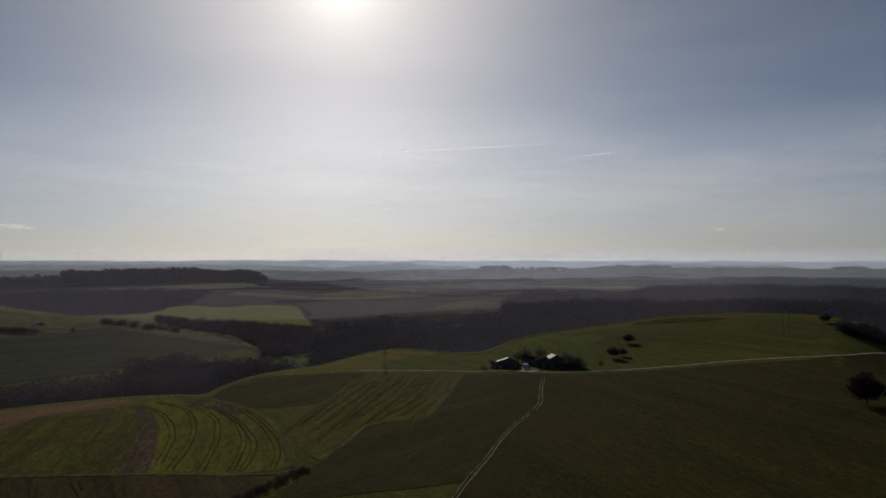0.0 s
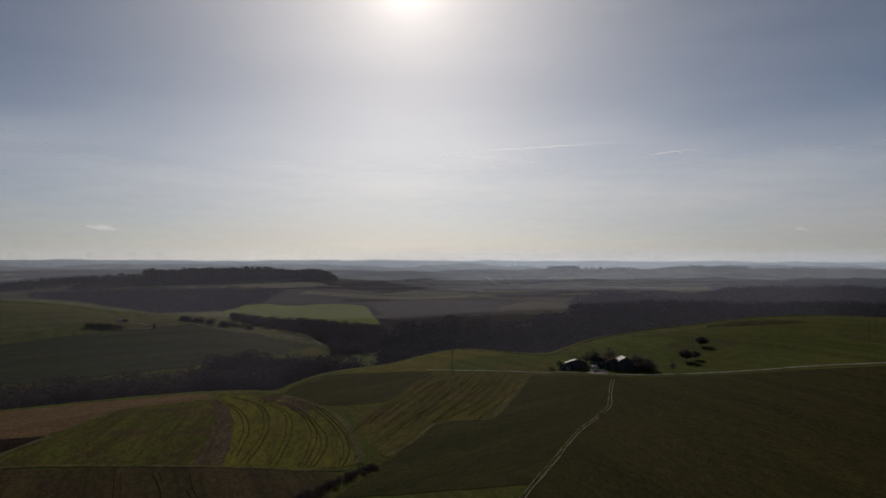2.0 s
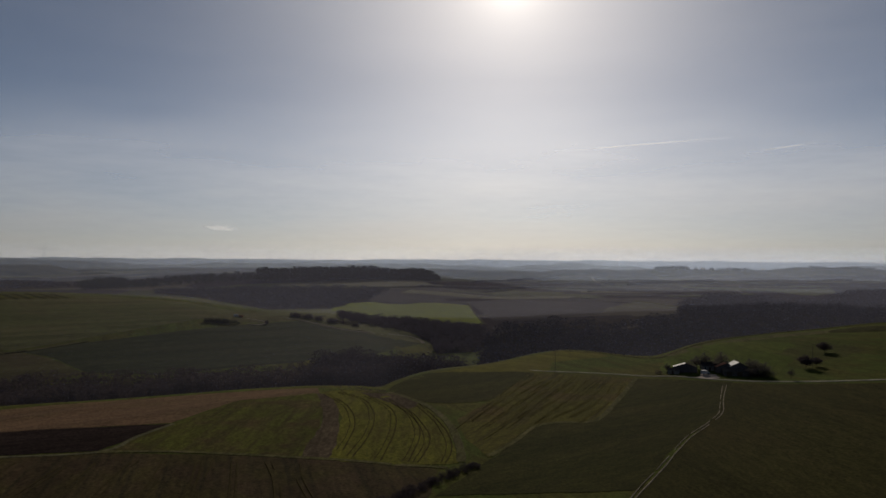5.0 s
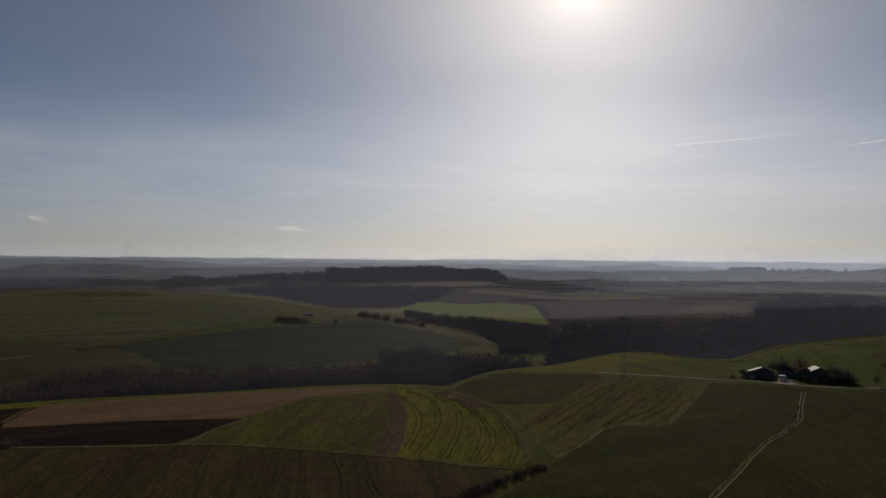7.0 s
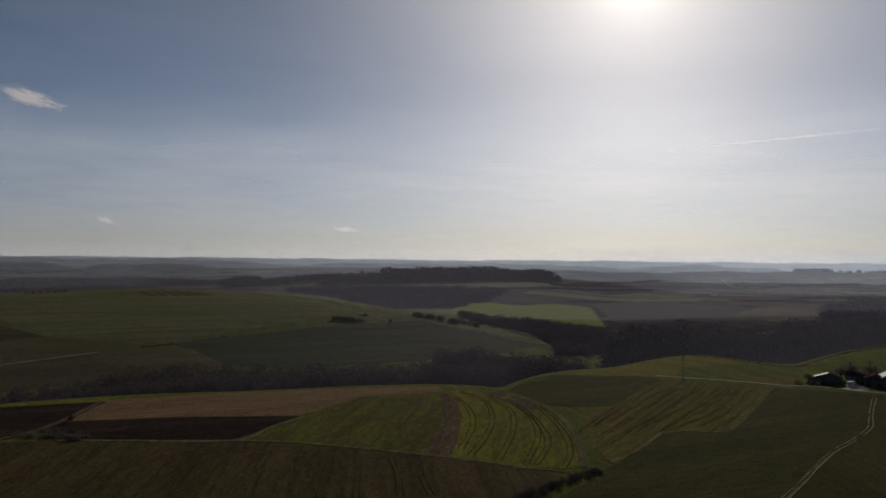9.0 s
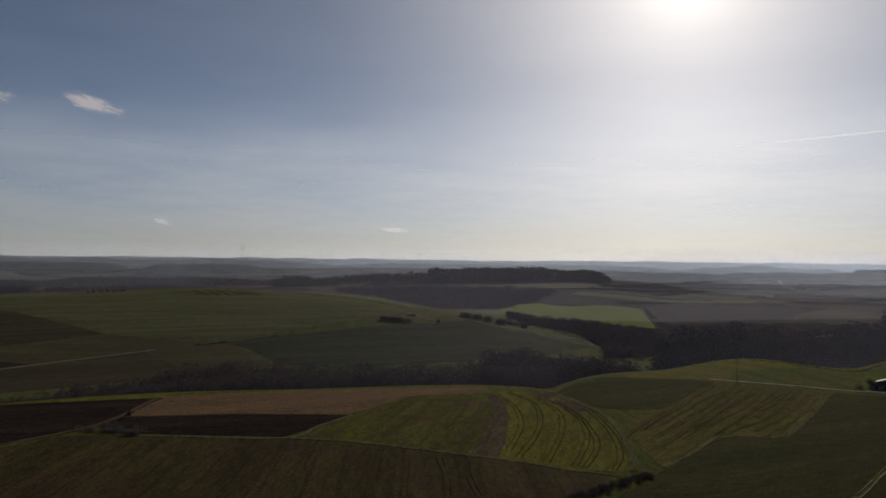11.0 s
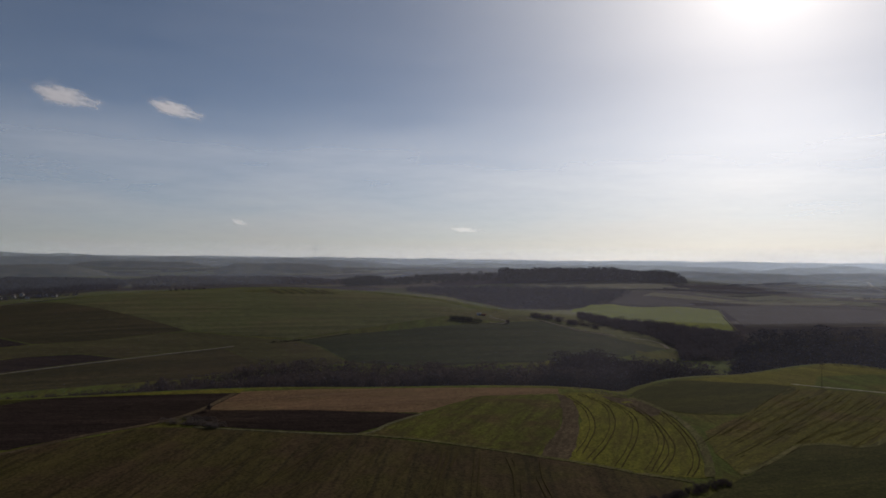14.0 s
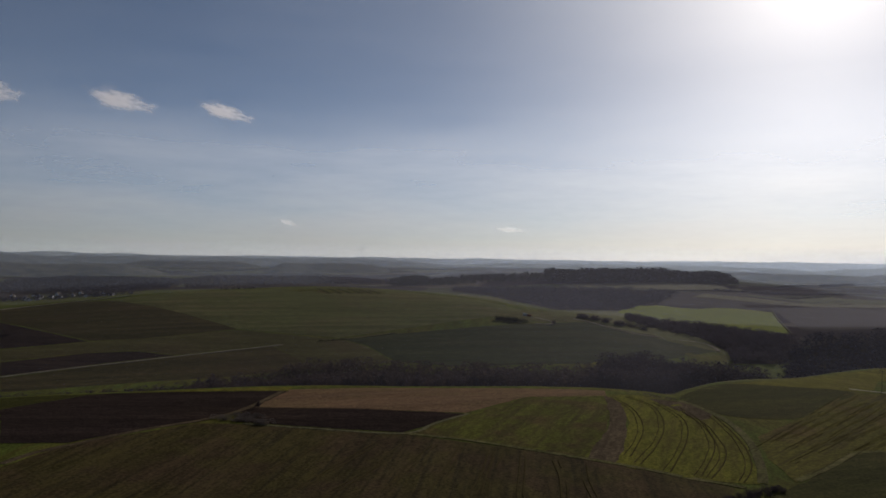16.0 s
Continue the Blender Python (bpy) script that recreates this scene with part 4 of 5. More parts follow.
# ---- narrow strips of the hazy far farmland ----
rng_far = random.Random(61)
FAR_STRIPS = ((M_FARPALE, "narrow pale stubble strip in the haze"), (M_FARBROWN, "narrow bare brown strip in the haze"), (M_HAZYGREEN, "narrow green strip of winter crop in the haze"), (M_PLOUGH, "narrow ploughed strip in the haze"), (M_FARDUN, "narrow dun strip of winter crop in the haze"))
for k in range(150):
    if k < 90:
        b, r = rng_far.uniform(-14, 30), rng_far.uniform(1450, 2700)
    else:
        b, r = rng_far.uniform(-72, -30), rng_far.uniform(1500, 3100)
    half, lean, wide = rng_far.uniform(60, 210), rng_far.uniform(-30, 30), rng_far.uniform(20, 80)
    cx, cy = math.sin(radians(b)) * r, math.cos(radians(b)) * r
    d = Vector((math.cos(radians(lean - b)), math.sin(radians(lean - b))))
    ends = [(cx + d.x * half * u, cy + d.y * half * u) for u in (-1, -.4, .3, 1)]
    px, py = np.array([e[0] for e in ends]), np.array([e[1] for e in ends])
    if not any(inside_poly(px, py, w).any() for w in (WOOD_GREAT, WOOD_SLOPE, WOOD_PINE, WOOD_FRINGE, WOOD_FAR, WOOD_FAR_EAST)):
        material, label = FAR_STRIPS[k % 5]
        ribbon("far_strip", label, material, ends, wide, 4 + k % 4, "field")


# ---- haze, cirrus and clouds ----
def thin_veil(name, tint, density, lo, hi, streaks=0.0, seed=0.0, dense_at=(0.3, 0.75), halo=(), west_span=0.0, west=0.35, low_tint=None):
    """A see-through sheet standing in for haze or cirrus: lets most light through and scatters the rest; thins out from
    height lo to hi.
    """
    m = bpy.data.materials.new(name)
    m.use_nodes = True
    nt = m.node_tree
    nt.nodes.remove(nt.nodes["Principled BSDF"])
    out = nt.nodes["Material Output"]
    clear, tl, mix = nt.nodes.new("ShaderNodeBsdfTransparent"), nt.nodes.new("ShaderNodeBsdfTranslucent"), nt.nodes.new("ShaderNodeMixShader")
    tl.inputs["Color"].default_value = (*tint, 1)
    tc = nt.nodes.new("ShaderNodeTexCoord")
    sep = nt.nodes.new("ShaderNodeSeparateXYZ")
    nt.links.new(tc.outputs["Object"], sep.inputs[0])
    fall = nt.nodes.new("ShaderNodeMapRange")
    fall.interpolation_type = "SMOOTHSTEP"
    for key, v in (("From Min", lo), ("From Max", hi), ("To Min", density[0]), ("To Max", density[1])):
        fall.inputs[key].default_value = v
    nt.links.new(sep.outputs["Z"], fall.inputs["Value"])
    fac = fall.outputs["Result"]
    if low_tint is not None:
        # horizon haze is put into the colour: low_tint at lo, tint at hi
        nt.links.new(blend(nt, ramp(nt, sep.outputs["Z"], lo, hi), low_tint, tint), tl.inputs["Color"])
    if west_span:
        # density shifts westwards, standing in for haze that dims away from the sun
        we, mw = nt.nodes.new("ShaderNodeMapRange"), nt.nodes.new("ShaderNodeMath")
        mw.operation = "MULTIPLY"
        for key, v in (("From Min", -0.62 * west_span), ("From Max", 0.05 * west_span), ("To Min", west), ("To Max", 1.0)):
            we.inputs[key].default_value = v
        nt.links.new(sep.outputs["X"], we.inputs["Value"])
        nt.links.new(fac, mw.inputs[0])
        nt.links.new(we.outputs["Result"], mw.inputs[1])
        fac = mw.outputs[0]
    if streaks:
        mp = nt.nodes.new("ShaderNodeMapping")
        mp.inputs["Location"].default_value = (seed, 0, 0)
        mp.inputs["Rotation"].default_value = (0, radians(-9), radians(20))
        mp.inputs["Scale"].default_value = (0.0007, 0.0007, 0.0042)
        nt.links.new(tc.outputs["Object"], mp.inputs["Vector"])
        n1 = noise_node(nt, mp.outputs["Vector"], 1.0, 7, 0.55)
        r = nt.nodes.new("ShaderNodeMapRange")
        for key, v in (("From Min", dense_at[0]), ("From Max", dense_at[1]), ("To Min", 1 - streaks), ("To Max", 1 + streaks)):
            r.inputs[key].default_value = v
        nt.links.new(n1, r.inputs["Value"])
        mul = nt.nodes.new("ShaderNodeMath")
        mul.operation = "MULTIPLY"
        nt.links.new(fac, mul.inputs[0])
        nt.links.new(r.outputs["Result"], mul.inputs[1])
        fac = mul.outputs[0]
    nt.links.new(fac, mix.inputs["Fac"])
    nt.links.new(clear.outputs[0], mix.inputs[1])
    nt.links.new(tl.outputs[0], mix.inputs[2])
    surface = mix.outputs[0]
    for share, rough, low in halo:
        # refraction lobes put the sun's soft glow into the veil, as ice crystals would
        ice, both = nt.nodes.new("ShaderNodeBsdfRefraction"), nt.nodes.new("ShaderNodeMixShader")
        ice.distribution = "GGX"
        ice.inputs["Roughness"].default_value, ice.inputs["IOR"].default_value = rough, 1.4
        both.inputs["Fac"].default_value = share
        if low:
            thin = nt.nodes.new("ShaderNodeMapRange")
            for key, v in (("From Min", lo), ("From Max", hi), ("To Min", share), ("To Max", 0.0)):
                thin.inputs[key].default_value = v
            nt.links.new(sep.outputs["Z"], thin.inputs["Value"])
            nt.links.new(thin.outputs["Result"], both.inputs["Fac"])
        nt.links.new(surface, both.inputs[1])
        nt.links.new(ice.outputs[0], both.inputs[2])
        surface = both.outputs[0]
    nt.links.new(surface, out.inputs["Surface"])
    return m


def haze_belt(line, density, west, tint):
    """An added see-through curtain standing in for the air's haze, along a break line of the land, just behind its
    crest.
    """
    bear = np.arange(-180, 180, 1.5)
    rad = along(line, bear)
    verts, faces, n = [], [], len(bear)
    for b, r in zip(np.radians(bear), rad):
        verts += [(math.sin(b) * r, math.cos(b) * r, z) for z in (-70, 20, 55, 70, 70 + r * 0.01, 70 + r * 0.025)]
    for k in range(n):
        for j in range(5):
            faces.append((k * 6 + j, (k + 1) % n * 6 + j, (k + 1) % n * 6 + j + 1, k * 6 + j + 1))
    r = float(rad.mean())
    me = mesh_from("haze", verts, faces, thin_veil("haze_curtain", tint, (density, 0.0), 66, 70 + r * 0.022, west_span=r, west=west), True)
    return tagged(new("haze", me), "faint bluish curtain standing in for winter haze over the far valleys", "haze", kind="structure")


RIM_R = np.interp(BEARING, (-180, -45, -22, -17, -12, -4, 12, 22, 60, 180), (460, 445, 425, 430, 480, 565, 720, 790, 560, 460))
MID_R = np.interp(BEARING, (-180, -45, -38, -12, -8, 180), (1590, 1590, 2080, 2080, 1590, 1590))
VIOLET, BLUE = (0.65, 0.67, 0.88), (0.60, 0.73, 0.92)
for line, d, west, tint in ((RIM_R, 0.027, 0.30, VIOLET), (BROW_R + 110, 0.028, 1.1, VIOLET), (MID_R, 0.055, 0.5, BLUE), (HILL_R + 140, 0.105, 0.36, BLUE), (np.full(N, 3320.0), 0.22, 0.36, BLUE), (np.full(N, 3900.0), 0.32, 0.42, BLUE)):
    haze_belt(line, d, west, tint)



def sky_veil():
    verts, faces, n = [], [], 96
    rings = [-1.5, 0, 1, 2, 3.5, 5, 7, 10, 14, 18, 23, 29, 37, 47, 60, 75, 88]
    for e in rings:
        for k in range(n):
            a = 2 * math.pi * k / n
            verts.append((4940 * math.cos(radians(e)) * math.sin(a), 4940 * math.cos(radians(e)) * math.cos(a), 70 + 4940 * math.sin(radians(e))))
    for j in range(len(rings) - 1):
        for k in range(n):
            faces.append((j * n + k, j * n + (k + 1) % n, (j + 1) * n + (k + 1) % n, (j + 1) * n + k))
    me = mesh_from("cirrus", verts, faces, thin_veil("cirrus_veil", (0.88, 0.93, 1.0), (0.62, 0.055), 0, 1250, 0.4, west_span=4940, west=0.9, halo=((0.042, 1.0, False), (0.045, 0.85, True), (0.0028, 0.55, False), (0.0005, 0.34, False)), low_tint=(0.385, 0.375, 0.395)), True)
    return tagged(new("cirrus", me), "thin milky cirrus streaks across a pale winter sky", "sky", kind="structure")


sky_veil()


def cloud_material(name, tint, density, scale):
    """A ragged cloud, dense in its middle, fraying out to nothing at its rim."""
    m = bpy.data.materials.new(name)
    m.use_nodes = True
    nt = m.node_tree
    nt.nodes.remove(nt.nodes["Principled BSDF"])
    clear, tl, df, add, mix = (nt.nodes.new(k) for k in ("ShaderNodeBsdfTransparent", "ShaderNodeBsdfTranslucent", "ShaderNodeBsdfDiffuse", "ShaderNodeAddShader", "ShaderNodeMixShader"))
    for s in (tl, df):
        s.inputs["Color"].default_value = (*tint, 1)
    tc = nt.nodes.new("ShaderNodeTexCoord")
    ln = nt.nodes.new("ShaderNodeVectorMath")
    ln.operation = "LENGTH"
    nt.links.new(tc.outputs["Object"], ln.inputs[0])
    n1 = noise_node(nt, tc.outputs["Object"], scale, 6, 0.6)
    edge = nt.nodes.new("ShaderNodeMath")
    edge.operation = "MULTIPLY_ADD"
    edge.inputs[1].default_value, edge.inputs[2].default_value = -1.1, 0.55
    nt.links.new(n1, edge.inputs[0])
    sm = nt.nodes.new("ShaderNodeMath")
    sm.operation = "ADD"
    nt.links.new(ln.outputs["Value"], sm.inputs[0])
    nt.links.new(edge.outputs[0], sm.inputs[1])
    r = nt.nodes.new("ShaderNodeMapRange")
    r.interpolation_type = "SMOOTHSTEP"
    for key, v in (("From Min", 0.15), ("From Max", 0.75), ("To Min", density), ("To Max", 0.0)):
        r.inputs[key].default_value = v
    nt.links.new(sm.outputs[0], r.inputs["Value"])
    nt.links.new(tl.outputs[0], add.inputs[0])
    nt.links.new(df.outputs[0], add.inputs[1])
    nt.links.new(r.outputs["Result"], mix.inputs["Fac"])
    nt.links.new(clear.outputs[0], mix.inputs[1])
    nt.links.new(add.outputs[0], mix.inputs[2])
    nt.links.new(mix.outputs[0], nt.nodes["Material Output"].inputs["Surface"])
    return m


def cloud(name, label, bearing, elevation, wide, tall, lean, material, r=4700):
    """A small cloud, a softly domed sheet of fleece far off."""
    verts, faces, n = [(0, 0.12, 0)], [], 24
    for j in range(1, 7):
        for k in range(n):
            a, u = 2 * math.pi * k / n, j / 6
            verts.append((u * math.cos(a), 0.12 * (1 - u * u), u * math.sin(a)))
    for k in range(n):
        faces.append((0, 1 + k, 1 + (k + 1) % n))
        for j in range(5):
            faces.append((1 + j * n + k, 1 + (j + 1) * n + k, 1 + (j + 1) * n + (k + 1) % n, 1 + j * n + (k + 1) % n))
    ob = new(name, mesh_from(name, verts, faces, material, True))
    b, e = radians(bearing), radians(elevation)
    at = (r * math.cos(e) * math.sin(b), r * math.cos(e) * math.cos(b), 70 + r * math.sin(e))
    ob.matrix_basis = pose(*at, 0, 0, -bearing) @ pose(0, 0, 0, 0, lean, 0) @ Matrix.Diagonal((wide / 2, 60, tall / 2, 1))
    return tagged(ob, label, "cloud", kind="structure")


M_CLOUD = cloud_material("cloud_fleece", (0.52, 0.50, 0.51), 0.72, 2.6)
M_WISP = cloud_material("cloud_wisp", (0.90, 0.90, 0.90), 0.35, 2.2)
M_TRAIL = cloud_material("vapour_trail", (0.95, 0.95, 0.95), 0.17, 1.6)
cloud("cloud", "small ragged fleecy cloud drifting in the blue", -60.2, 10.95, 560, 190, 12, M_CLOUD)
cloud("cloud", "small bright fleecy cloud drifting in the blue", -52.9, 10.7, 500, 150, 15, M_CLOUD)
cloud("cloud", "pale ragged cloud drifting in the blue", -68.2, 10.7, 420, 220, 8, M_CLOUD)
cloud("cloud", "thin low white wisp of cloud", -30.6, 2.2, 330, 60, 5, M_WISP)
cloud("cloud", "tiny low white wisp of cloud", -48.1, 2.5, 180, 60, 20, M_WISP)
cloud("cloud", "tiny faint wisp of cloud", 21.1, 2.3, 130, 40, 8, M_WISP)
cloud("vapour_trail", "long thin straight vapour trail", 2.7, 8.85, 2300, 26, -2.6, M_TRAIL)
cloud("vapour_trail", "short faint second vapour trail", 12.3, 8.2, 680, 20, -5.0, M_TRAIL)


# ---- distant ridges ----
M_FARWOOD = mottled("distant_woods", (0.040, 0.042, 0.040), (0.070, 0.066, 0.052), 0.02, 1.0)
M_FARLAND = mottled("distant_fields_and_woods", (0.050, 0.052, 0.040), (0.110, 0.110, 0.075), 0.006, 1.0)


M_FARHILL = mottled("hazy_hill_fields", (0.040, 0.042, 0.026), (0.070, 0.064, 0.042), 0.009, 1.0)


def crest(b, r, el, rough, seed, humps=()):
    top = 70 + r * math.tan(radians(el)) + rough * (noise.noise((b * .35 + seed, seed, 0)) + .4 * noise.noise((b * 1.7, seed, 3)) + .12 * noise.noise((b * 9, seed, 5)))
    return top + sum(hh * math.exp(-((b - hb) / hw) ** 2) for hb, hw, hh in humps)


def ridge(label, material, b0, b1, r, el, rough=6.0, deep=260, seed=0, humps=()):
    """A long far hill: crest at distance r and elevation el (degrees, from the hover point), tapering at both ends."""
    n = max(30, int((b1 - b0) * 5))
    faces, rows = [], []
    prof = ((-deep, 0.0), (-deep * .6, .45), (-deep * .25, .85), (0, 1.0), (deep * .4, .7), (deep, 0.0))
    offs, share = np.array([p[0] for p in prof]), np.array([p[1] for p in prof])
    for i in range(n + 1):
        u = i / n
        b = b0 + (b1 - b0) * u
        taper = min(1, u * 6) ** .7 * min(1, (1 - u) * 6) ** .7
        top = crest(b, r, el, rough, seed, humps)
        rows.append((b, taper, top))
    bb, tp, to = (np.array(c)[:, None] for c in zip(*rows))
    X, Y = np.sin(np.radians(bb)) * (r + offs), np.cos(np.radians(bb)) * (r + offs)
    G = height(X.ravel(), Y.ravel()).reshape(X.shape) - 3
    Z = G + (np.maximum(to, G + 2) - G) * share * tp
    verts = list(zip(X.ravel(), Y.ravel(), Z.ravel()))
    m = len(prof)
    for i in range(n):
        for j in range(m - 1):
            faces.append((i * m + j, i * m + j + 1, (i + 1) * m + j + 1, (i + 1) * m + j))
    faces = [tuple(reversed(f)) for f in faces]
    return tagged(new("ridge", mesh_from("ridge", verts, faces, material, True)), label, "hill", kind="structure")


ridge("hazy wooded ridge behind the pine hill", M_FARWOOD, -15, -3.5, 2350, -0.98, 7, 160, 1)
ridge("hazy low wooded ridge", M_FARWOOD, -6.5, 4, 2750, -0.80, 8, 200, 2)
ridge("pale blue rounded hill on the horizon", M_FARLAND, -9, 3.5, 3600, -0.50, 5, 200, 3, ((-3.4, 1.6, 17),))
ridge("village hill with hazy fields", M_FARHILL, -1.5, 16, 2850, -0.68, 6, 300, 4)
ridge("hazy ridge beyond the great wood", M_FARHILL, 8, 38, 3000, -0.52, 8, 250, 5)
ridge("hazy far wooded ridge", M_FARWOOD, 14, 27, 3700, -0.30, 6, 200, 6)
ridge("dark hazy wood on a far rise", M_FARWOOD, -50, -40, 2700, -0.66, 5, 200, 7)
ridge("dark hazy wood on a far plateau", M_FARWOOD, -60, -50, 3400, -0.42, 5, 220, 8)
ridge("hazy wooded rise beyond the village", M_FARWOOD, -74, -57, 2500, -0.85, 6, 250, 9)
ridge("hazy far land with dark woods", M_FARWOOD, -80, -34, 3800, -0.28, 7, 250, 10)
ridge("last faint blue rise on the horizon", M_FARLAND, -85, -55, 4550, -0.06, 8, 150, 11)
ridge("last faint blue rise on the horizon", M_FARLAND, -58, -20, 4600, -0.14, 7, 150, 12)
ridge("last faint blue rise on the horizon", M_FARLAND, -24, 20, 4550, -0.08, 7, 150, 13)
ridge("last faint blue rise on the horizon", M_FARLAND, 8, 45, 4600, -0.06, 8, 150, 14)
ridge("hazy far land behind the pine hill", M_FARLAND, -36, -8, 3800, -0.45, 7, 250, 15)


# ---- single trees and hedges ----
oak = tree_thing("oak_tree", "broad dark bare oak standing alone in the wheat", 21, 15.5, 8.2, limbs=18, twigs_per=140, sliver_len=1.5, sliver_wide=0.34, low=0.22, leaf=M_TWIG_OAK)
stand(oak, 196, 334, 30)
FRUIT = tree_thing("fruit_tree", "dark bare round-crowned tree on the pasture", 22, 8.0, 4.6, limbs=18, twigs_per=60, sliver_len=1.1, sliver_wide=0.3, low=0.3, leaf=M_TWIG)
tagged(FRUIT, group="trees on the pasture")
stand(FRUIT, 117.3, 497, 10)
for x, y, s, a in ((142, 552, .92, 70), (125, 503, .7, 200), (304.6, 575, .95, 120)):
    copy_thing(FRUIT, pose(x, y, ground_at(x, y), 0, 0, a) @ Matrix.Scale(s, 4))
young = tree_thing("young_tree", "thin young bare tree beside the gravel road", 23, 6.5, 2.4, limbs=8, twigs_per=22, sliver_len=.9, sliver_wide=.16, low=.45)
stand(young, 100, 458, 0)
FARM_TREE = tree_thing("farm_tree", "bare tree behind the farm buildings", 24, 11, 4.6, limbs=16, twigs_per=42, sliver_len=1.2, sliver_wide=.2, leaf=M_TWIG_DARK)
tagged(FARM_TREE, group="trees round the farm")
stand(FARM_TREE, 55, 478)
for x, y, s, a in ((66, 484, 1.0, 50), (50, 480, .75, 110), (61, 476, .7, 190), (84, 470, .85, 70), (88, 469, .75, 160), (81, 474, .85, 20), (32, 468, .5, 10), (38, 468, .45, 90), (45, 472, .55, 33), (73, 478, .7, 211)):
    copy_thing(FARM_TREE, pose(x, y, ground_at(x, y), 0, 0, a) @ Matrix.Scale(s, 4))


def bush_row(name, label, line, tall, wide, gap, material, seed, kind="thick"):
    """A hedge of close bushes along a line."""
    rng = random.Random(seed)
    pts = densify([tuple(map(float, p)) for p in line], gap, False)
    vs, fs, base = [], [], 0
    spots = np.array([(x + rng.uniform(-wide, wide) / 2, y + rng.uniform(-wide, wide) / 2) for x, y in pts for k in range(3)])
    for (px, py), ground in zip(spots, height(spots[:, 0], spots[:, 1])):
        v, f = KITS[kind][rng.randrange(5)]
        s, a = tall * rng.uniform(.6, 1.25), rng.uniform(0, 6.28)
        c, sn, w = math.cos(a), math.sin(a), s * 1.5
        vs.append(np.stack([px + (v[:, 0] * c - v[:, 1] * sn) * w, py + (v[:, 0] * sn + v[:, 1] * c) * w, ground + (v[:, 2] - .22) * s], 1))
        fs.append(f + base)
        base += len(v)
    return tagged(new(name, mesh_from(name, np.concatenate(vs), np.concatenate(fs), material)), label, "hedge")


bush_row("hedge", "dark overgrown hedge running up the field edge", [(-66, 192), (-60, 206), (-54, 220), (-48.5, 234), (-45.5, 241)], 1.9, 5.5, 1.1, M_TWIG, 31)
bush_row("thicket", "dense bare shrubs beside the cattle shed", [(78, 463), (82, 464), (86, 464), (89, 463)], 6.0, 5, 1.8, M_TWIG_DARK, 29)
bush_row("thicket", "low bare shrubs beside the stone shed", [(27, 460), (31, 461), (38, 462)], 3.0, 3, 2.2, M_TWIG_DARK, 30)
bush_row("bramble_thicket", "low dark bramble thicket at the ploughed corner", [(-254, 192), (-246, 195), (-238, 197), (-230, 198)], 2.4, 5, 1.6, M_TWIG_DARK, 32)
bush_row("bramble_thicket", "low ragged brambles on the field corner", [(-257, 200), (-249, 203), (-243, 205)], 1.8, 5, 2.0, M_TWIG_DARK, 33)
bush_row("thicket", "dark oval thicket on the far meadow", [(-455, 743), (-445, 747), (-435, 751), (-426, 755)], 6.0, 9, 2.5, M_HEDGE, 34)
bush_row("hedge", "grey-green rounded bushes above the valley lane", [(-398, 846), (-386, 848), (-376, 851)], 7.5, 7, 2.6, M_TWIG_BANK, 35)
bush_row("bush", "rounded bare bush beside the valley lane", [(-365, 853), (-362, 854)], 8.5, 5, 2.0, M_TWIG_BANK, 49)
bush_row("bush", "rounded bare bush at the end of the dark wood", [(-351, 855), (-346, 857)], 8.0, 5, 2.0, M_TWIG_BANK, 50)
bush_row("hedge", "reddish bare bushes beside the lane", [(-352, 864), (-338, 872), (-322, 880)], 7.0, 10, 4.0, M_TWIG_WARM, 36)
bush_row("hedge", "thin dark hedge at the end of the lane", [(-531, 522), (-524, 532), (-517, 548)], 2.0, 2, 2.5, M_HEDGE, 37)
bush_row("hedge", "bare trees round the hamlet", [(296, 530), (304, 540), (312, 545), (322, 548), (334, 552)], 9.5, 12, 3.2, M_TWIG, 38)
bush_row("hedge", "bare orchard below the hamlet", [(306, 526), (315, 528), (325, 530), (338, 535)], 7.5, 9, 3.2, M_TWIG, 39)
bush_row("hedge", "low hedge of scrub along the gully rim", [(-150, 379), (-139, 377), (-128, 372), (-118, 368)], 1.1, 3, 3.0, M_TWIG_DARK, 40)
bush_row("hedge", "single row of trees on the brow", [(-868, 655), (-856, 668), (-840, 690)], 3.5, 4, 6.0, M_TWIG, 41)
bush_row("scrub_line", "thin line of dry weeds along the ridge", [(-36, 552), (-10, 554), (7, 544), (29, 534)], 1.1, 2, 5.0, M_TWIG_WARM, 42)
for line, tall, seed in ((FAR_HEDGE_A, 9, 43), (FAR_HEDGE_B, 6, 44), (FAR_HEDGE_C, 5, 45), (FAR_HEDGE_E, 7, 47), (FAR_HEDGE_F, 5, 48)):
    bush_row("far_hedge", "hazy dark hedge between distant fields", line, tall, 8, 6.0, M_TWIG_HAZED, seed, "far")
for k, (b0, r0, b1, r1) in enumerate(((-9, 1640, -4.5, 1720), (-2, 1560, 3, 1640), (-6, 1900, 0, 1830), (2, 1780, 7, 1900), (5, 1620, 9, 1560), (-1, 2080, 4, 2180), (-11, 1480, -7, 1530), (6, 2250, 11, 2150))):
    line = [(math.sin(radians(b0 + (b1 - b0) * u)) * (r0 + (r1 - r0) * u), math.cos(radians(b0 + (b1 - b0) * u)) * (r0 + (r1 - r0) * u)) for u in (0, .35, .7, 1)]
    bush_row("far_hedge", "hazy dark hedge between distant fields", line, 3.5 + k % 3, 8, 7.0, M_TWIG_HAZED, 100 + k, "far")
